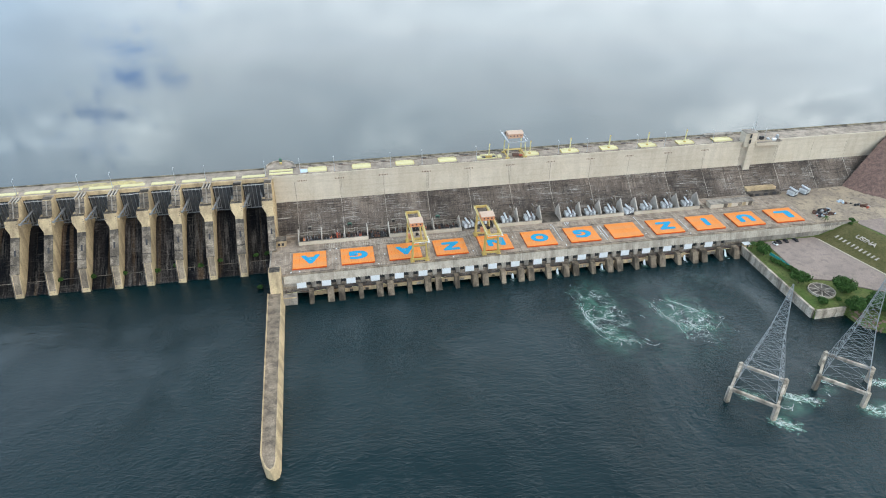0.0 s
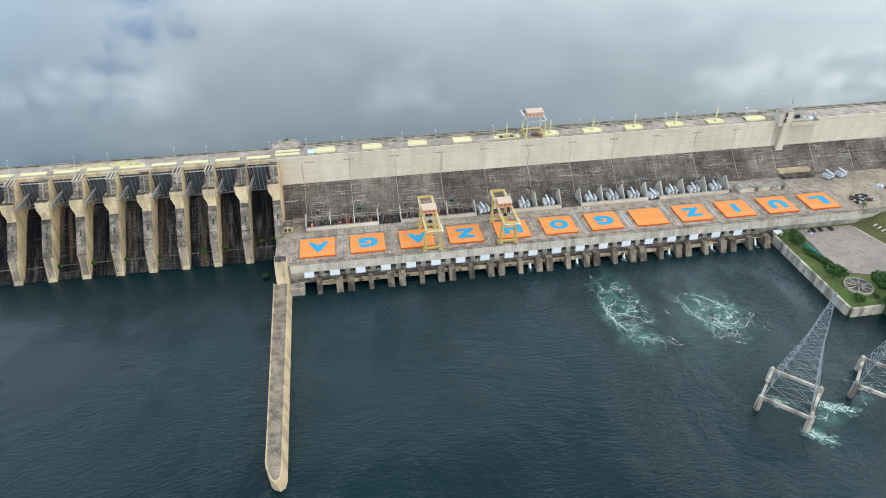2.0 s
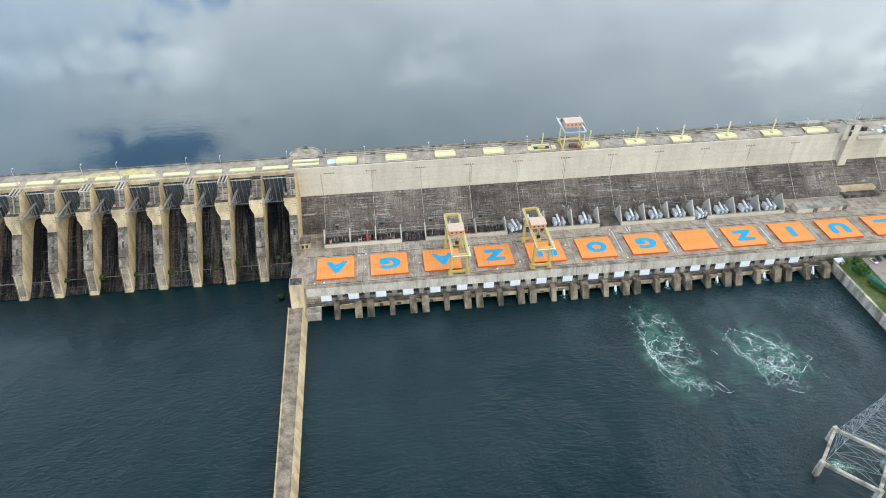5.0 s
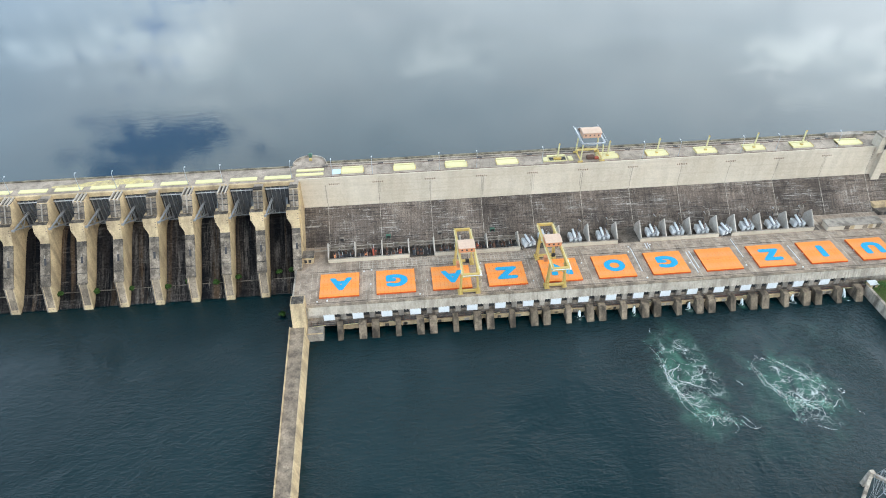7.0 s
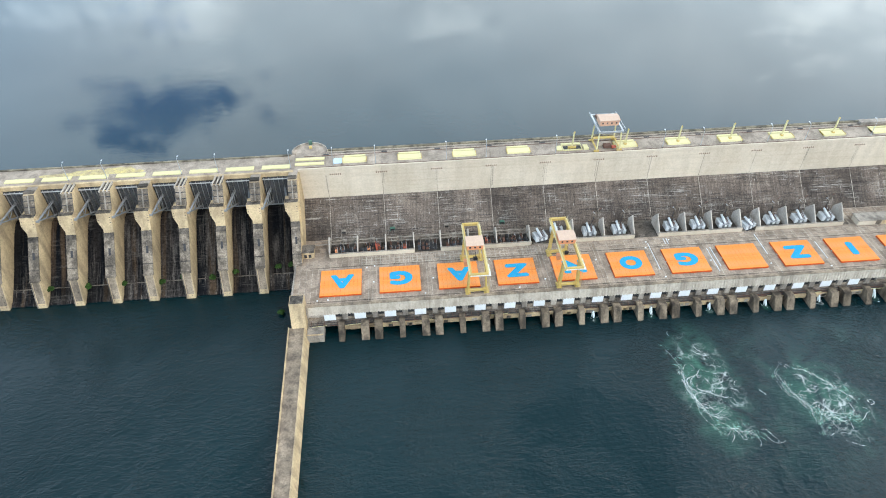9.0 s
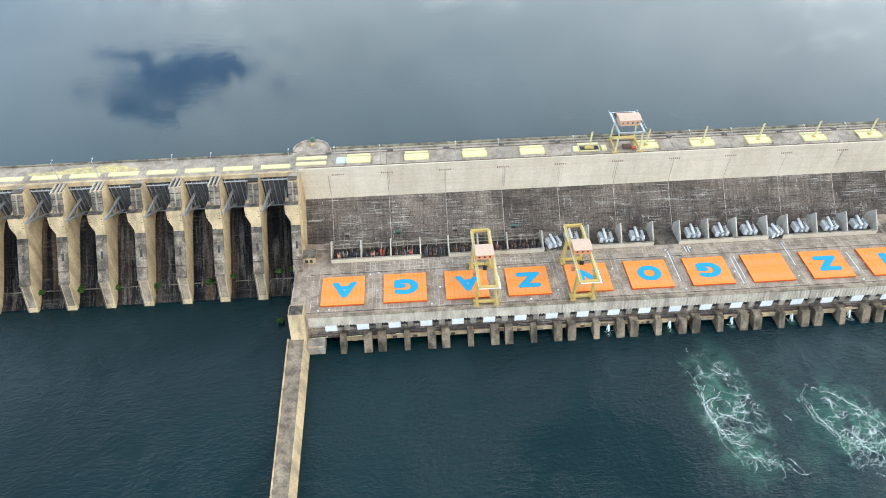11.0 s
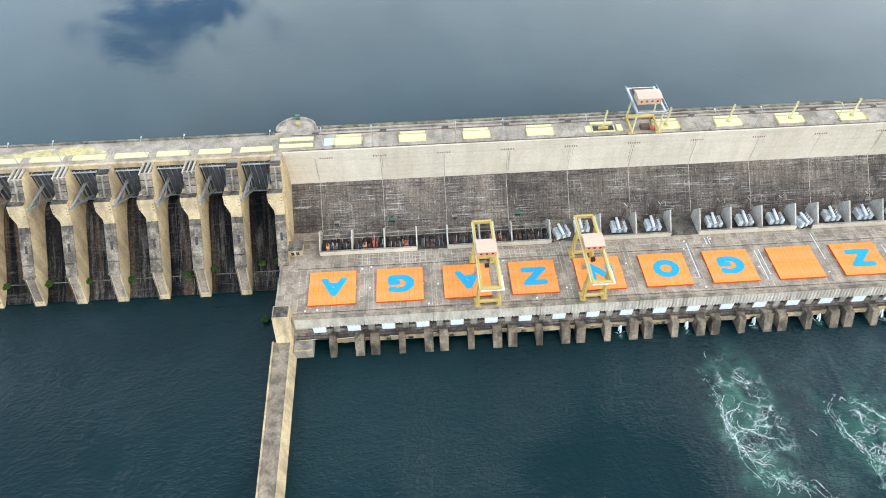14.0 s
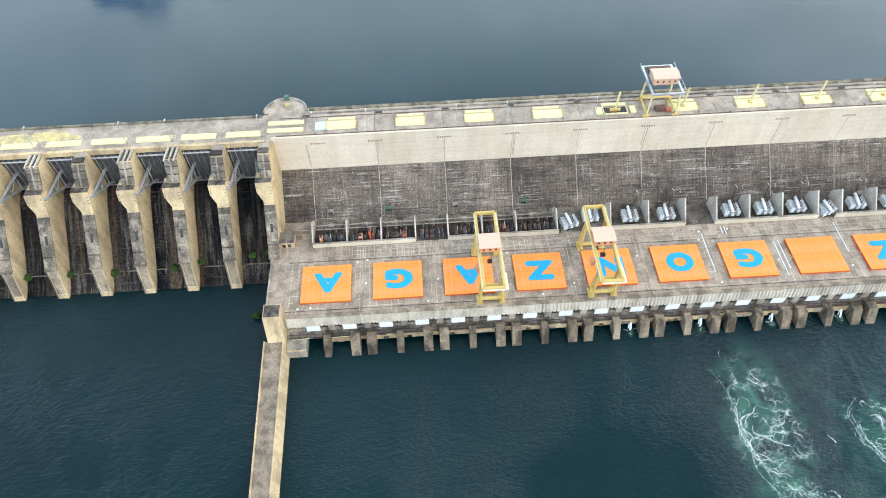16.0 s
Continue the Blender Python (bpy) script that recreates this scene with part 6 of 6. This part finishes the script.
fn = empty("round_planter", (294.7, -66.0, 5.4), "round white-rimmed planter with paved spokes", "planter")
ring = M()
for i in range(20):
    a, b = radians(18 * i), radians(18 * (i + 1))
    ring.beam((7.2 * math.cos(a), 7.2 * math.sin(a), 0.8), (7.2 * math.cos(b), 7.2 * math.sin(b), 0.6), 0.5, 1.2)
part("rim", ring, LIME, fn)
part("floor", M().plan([(7 * math.cos(radians(15 * i)), 7 * math.sin(radians(15 * i))) for i in range(24)], 0, 0.9), STAINED, fn)
for i in range(8):
    a = radians(45 * i + 10)
    part("spoke", M().beam((1.6 * math.cos(a), 1.6 * math.sin(a), 1.0), (6.8 * math.cos(a), 6.8 * math.sin(a), 1.0), 0.45, 0.25), LIME, fn)
part("hub", M().tube((0, 0, 0.8), (0, 0, 1.5), 1.7, 1.5, 14), STAINED, fn)
for x, y, r in ((290.3, -28.0, -78), (291.6, -36.6, -82), (292.6, -45.0, -84)):
    f = empty("netting_fence", (x, y, 5.4), "teal green netting fence along the lot", "fence", "netting fences")
    part("netting", M().box(-4.4, 4.4, -0.06, 0.06, 0.2, 2.0), TEAL, f)
    for d in (-4.4, 0, 4.4):
        part("post", M().box(d - 0.08, d + 0.08, -0.1, 0.1, 0, 2.2), STEEL, f)
    f.rotation_euler.z = radians(r)
for i, (x, y) in enumerate(((304, -11.8), (309, -11.6), (316, -11.8), (300, -13.5))):
    car = empty("parked_car", (x, y, 5.95), ("dark" if i != 3 else "white") + " parked car by the powerhouse wall", "car", "parked cars")
    mt = WHITEP if i == 3 else BLACKM
    part("body", M().prism([(-0.9, 0.35), (0.9, 0.35), (0.9, 0.95), (-0.9, 0.95)], -2.1, 2.1), mt, car)
    part("cabin", M().prism([(-0.8, 0.95), (0.8, 0.95), (0.65, 1.45), (-0.65, 1.45)], -1.1, 1.4), GLASS, car)
    for wx in (-1.3, 1.3):
        for wy in (-0.9, 0.75):
            part("wheel", M().tube((wx, wy, 0.33), (wx, wy + 0.18, 0.33), 0.33, 0.33, 10), BLACKM, car)
    car.rotation_euler.z = radians(86 + 5 * i)

# rocks along the bank below the quay
rk = M()
rr = random.Random(11)
for i in range(420):
    x = rr.uniform(298, 372)
    y = -84 - (x - 296) * 0.9 - rr.uniform(-3, 9)
    s = rr.uniform(0.4, 1.5)
    z = bank_height(x, y)
    n = len(rk.v)
    pts = [(x + s * rr.uniform(0.6, 1.1) * a, y + s * rr.uniform(0.6, 1.1) * b, z + s * rr.uniform(0.3, 0.8) * c) for a, b, c in ((1, 0, 0), (-1, 0, 0), (0, 1, 0), (0, -1, 0), (0.2, 0.1, 1), (0, 0, -1))]
    rk.v += pts
    rk.f += [tuple(n + k for k in t) for t in ((0, 2, 4), (2, 1, 4), (1, 3, 4), (3, 0, 4), (2, 0, 5), (1, 2, 5), (3, 1, 5), (0, 3, 5))]
tagged(part("bank_rocks", rk, ROCKFILL), "broken brown rocks along the shore", "rocks", kind="stuff")

# plants rooted on the spillway aprons
for i, (x, y, z) in enumerate(((-67.5, 27.4, 5.0), (-95.6 + 2.5, 27, 4.6), (-112.5, 27.2, 4.8), (-58 + 2, 29, 6.2), (-34, 30, 7.0), (-27, 30.5, 7.4), (-82, 28.6, 6.0), (-130, 27, 4.6), (-149, 27, 4.6), (-31, 4, 0.2))):
    copy_thing(shrub, pose(x, y, z, 0, 0, 50 * i) @ Matrix.Scale(0.6, 4))

# ---- deck slabs round the hatches (many small pieces) ----
deck = empty("powerhouse_deck", label="weathered concrete deck slabs of the powerhouse roof", category="deck", kind="structure")
part("joint_fill", M().box(PX0 + 0.2, PX1 - 0.2, -5.4, 49, DECK_Z - 0.3, DECK_Z - 0.03), JOINT, deck, "pale lime-stained joints")
SX, SY = 2.92, 3.18
slab = M().box(0.10, SX - 0.10, 0.10, SY - 0.10, -0.2, 0.0).mesh("deck_slab", DECKC)
rest = M()
for i in range(int((PX1 - PX0 - 0.5) / SX)):
    for j in range(17):
        x, y = PX0 + 0.4 + SX * i, -5.4 + SY * j
        if j >= 11 and not (x > 272 or x < -7):
            continue
        if j < 10 and i < 30:
            part("deck_slab", None, None, deck, mesh=slab).location = (x, y, DECK_Z)
        else:
            rest.box(x + 0.08, x + SX - 0.08, y + 0.08, min(48.8, y + SY - 0.08), DECK_Z - 0.2, DECK_Z)
tagged(part("rear_slabs", rest, DECKC, deck), kind="stuff")


# foam on the tailrace: thin threads torn off the rims of the turbine boils
def foam_threads():
    r = random.Random(12)
    v, f, wide = [], [], []

    def strand(x, y, turn, length, width, bend, depth=1):
        n = max(4, int(length / 0.55))
        curve, z = r.uniform(-bend, bend), 0.03 + 0.0002 * (len(v) % 200)
        start = len(v)
        for i in range(n + 1):
            s = i / n
            w = width * (0.25 + math.sin(math.pi * (0.08 + 0.88 * s))) * r.uniform(0.55, 1.1) * 0.5
            a = turn + math.pi / 2
            v.extend(((x + w * math.cos(a), y + w * math.sin(a), z), (x - w * math.cos(a), y - w * math.sin(a), z)))
            if i:
                k = start + 2 * i
                f.append((k - 1, k + 1, k, k - 2))
            if depth and r.random() < 0.04:
                strand(x, y, turn + r.choice((-1, 1)) * r.uniform(0.4, 1.3), length * r.uniform(0.3, 0.7), width * 0.6, bend * 1.6, depth - 1)
            curve += r.gauss(0, bend * 0.35)
            curve = max(-2.2 * bend, min(2.2 * bend, curve))
            turn += curve * 0.55 + r.gauss(0, 0.16)
            x, y = x + 0.55 * math.cos(turn), y + 0.55 * math.sin(turn)

    def rim(pts, lines, width, spread, branch, side, reach):
        """Several threads along a bent line, with branches to one side."""
        for j in range(lines):
            a, b = r.uniform(0, 0.35), r.uniform(0.7, 1.0)
            steps = 26
            ox, oy = r.gauss(0, spread), r.gauss(0, spread)
            start = len(v)
            for i in range(steps + 1):
                u = (a + (b - a) * i / steps) * (len(pts) - 1)
                m = min(int(u), len(pts) - 2)
                q = u - m
                q = q * q * (3 - 2 * q) * 0.4 + q * 0.6
                (xa, ya), (xb, yb) = pts[m], pts[m + 1]
                ox, oy = ox * 0.93 + r.gauss(0, 0.38), oy * 0.93 + r.gauss(0, 0.38)
                x, y = xa + (xb - xa) * q + ox, ya + (yb - ya) * q + oy
                d = math.atan2(yb - ya, xb - xa) + math.pi / 2
                w = width * r.uniform(0.35, 1.1) * math.sin(math.pi * (0.06 + 0.9 * i / steps)) * 0.5
                v.extend(((x + w * math.cos(d), y + w * math.sin(d), 0.06), (x - w * math.cos(d), y - w * math.sin(d), 0.06)))
                if i:
                    k = start + 2 * i
                    f.append((k - 1, k + 1, k, k - 2))
                if j < 2 and i % 2 == 0:
                    wide.append((x, y, d, width * r.uniform(1.5, 3.6)))
                if r.random() < branch:
                    strand(x, y, side + r.uniform(-0.6, 0.6), r.uniform(0.4, 1.0) * reach, width * 0.55, 0.17)

    rim([(151, -33), (153.5, -44), (153, -54), (154, -65), (156, -76), (163, -86)], 5, 0.45, 1.3, 0.05, -0.15, 13)
    rim([(204, -46), (195, -54), (197, -65), (202, -76), (200, -84), (211, -94)], 4, 0.45, 1.3, 0.04, -0.1, 11)
    rim([(202, -76), (211, -79), (222, -80)], 3, 0.5, 0.7, 0.06, 0.3, 9)
    rim([(206, -51), (212, -56), (219, -65), (225, -73)], 3, 0.45, 1.1, 0.03, -2.2, 8)
    for dx in (0, 47):
        rim([(224.5 + dx, -133), (230 + dx, -136), (239 + dx, -141)], 7, 0.9, 1.1, 0.12, -0.5, 5)
        rim([(210 + dx, -147.5), (214 + dx, -150.5), (220 + dx, -154.5)], 6, 0.8, 0.9, 0.12, -0.6, 4)
        rim([(202 + dx, -127), (207 + dx, -129.5), (213 + dx, -133)], 4, 0.6, 0.9, 0.08, -0.5, 4)
    rim([(158, -77), (166, -80), (175, -84)], 3, 0.45, 1.2, 0.08, -0.5, 9)
    for x, y, n, sp, ln, w in ((162, -48, 10, 3.0, 13, 0.5), (160, -57, 8, 3.0, 12, 0.5), (168, -66, 9, 4.0, 11, 0.4), (178, -62, 9, 4.5, 7, 0.5), (173, -84, 10, 4.0, 10, 0.45), (206, -68, 17, 3.2, 11, 0.5), (210, -50, 6, 3.0, 8, 0.5), (213, -86, 7, 5.0, 11, 0.4), (230, -78, 8, 5.0, 10, 0.35), (158, -30, 7, 4.0, 8, 0.35), (122.5, -14, 12, 0.9, 2.4, 0.6), (151.5, -14, 12, 0.9, 2.4, 0.6), (181, -14, 12, 0.9, 2.4, 0.6), (209.8, -14, 12, 0.9, 2.4, 0.6), (237.5, -14, 14, 0.9, 2.4, 0.6), (266.4, -14, 12, 0.9, 2.4, 0.6), (222, -141, 14, 3.2, 7, 0.7), (262, -150, 14, 3.2, 7, 0.7), (213, -148, 7, 2.0, 5, 0.6), (247, -135, 7, 2.0, 5, 0.6)):
        for i in range(n // 4):
            strand(r.gauss(x, sp), r.gauss(y, sp), r.uniform(0, 6.3), r.uniform(0.4, 1.1) * ln, w * r.uniform(0.45, 1.05), 0.36)
    # paler water round the rims, in ragged round patches
    vm, fm = [], []
    for x, y, d, w in wide:
        for c in range(3):
            cx, cy, rad, n = x + r.gauss(0.6, 1.3), y + r.gauss(0, 1.3), w * r.uniform(0.35, 0.9), 9
            at = len(vm)
            vm.extend((cx + rad * r.uniform(0.6, 1.1) * math.cos(6.283 * i / n), cy + rad * r.uniform(0.6, 1.1) * math.sin(6.283 * i / n), 0.012 + 0.00003 * (at % 300)) for i in range(n))
            fm.append(tuple(range(at, at + n)))
    mm = bpy.data.meshes.new("milky_water")
    mm.from_pydata(vm, [], fm)
    mm.materials.append(MILK)
    tagged(new("milky_water", mm), "pale green aerated water round the foaming boils", "foam", kind="stuff")
    me = bpy.data.meshes.new("foam")
    me.from_pydata(v, [], f)
    me.materials.append(FOAM)
    tagged(new("foam", me), "tangled thin white foam threads on the tailrace water", "foam", kind="stuff")


foam_threads()
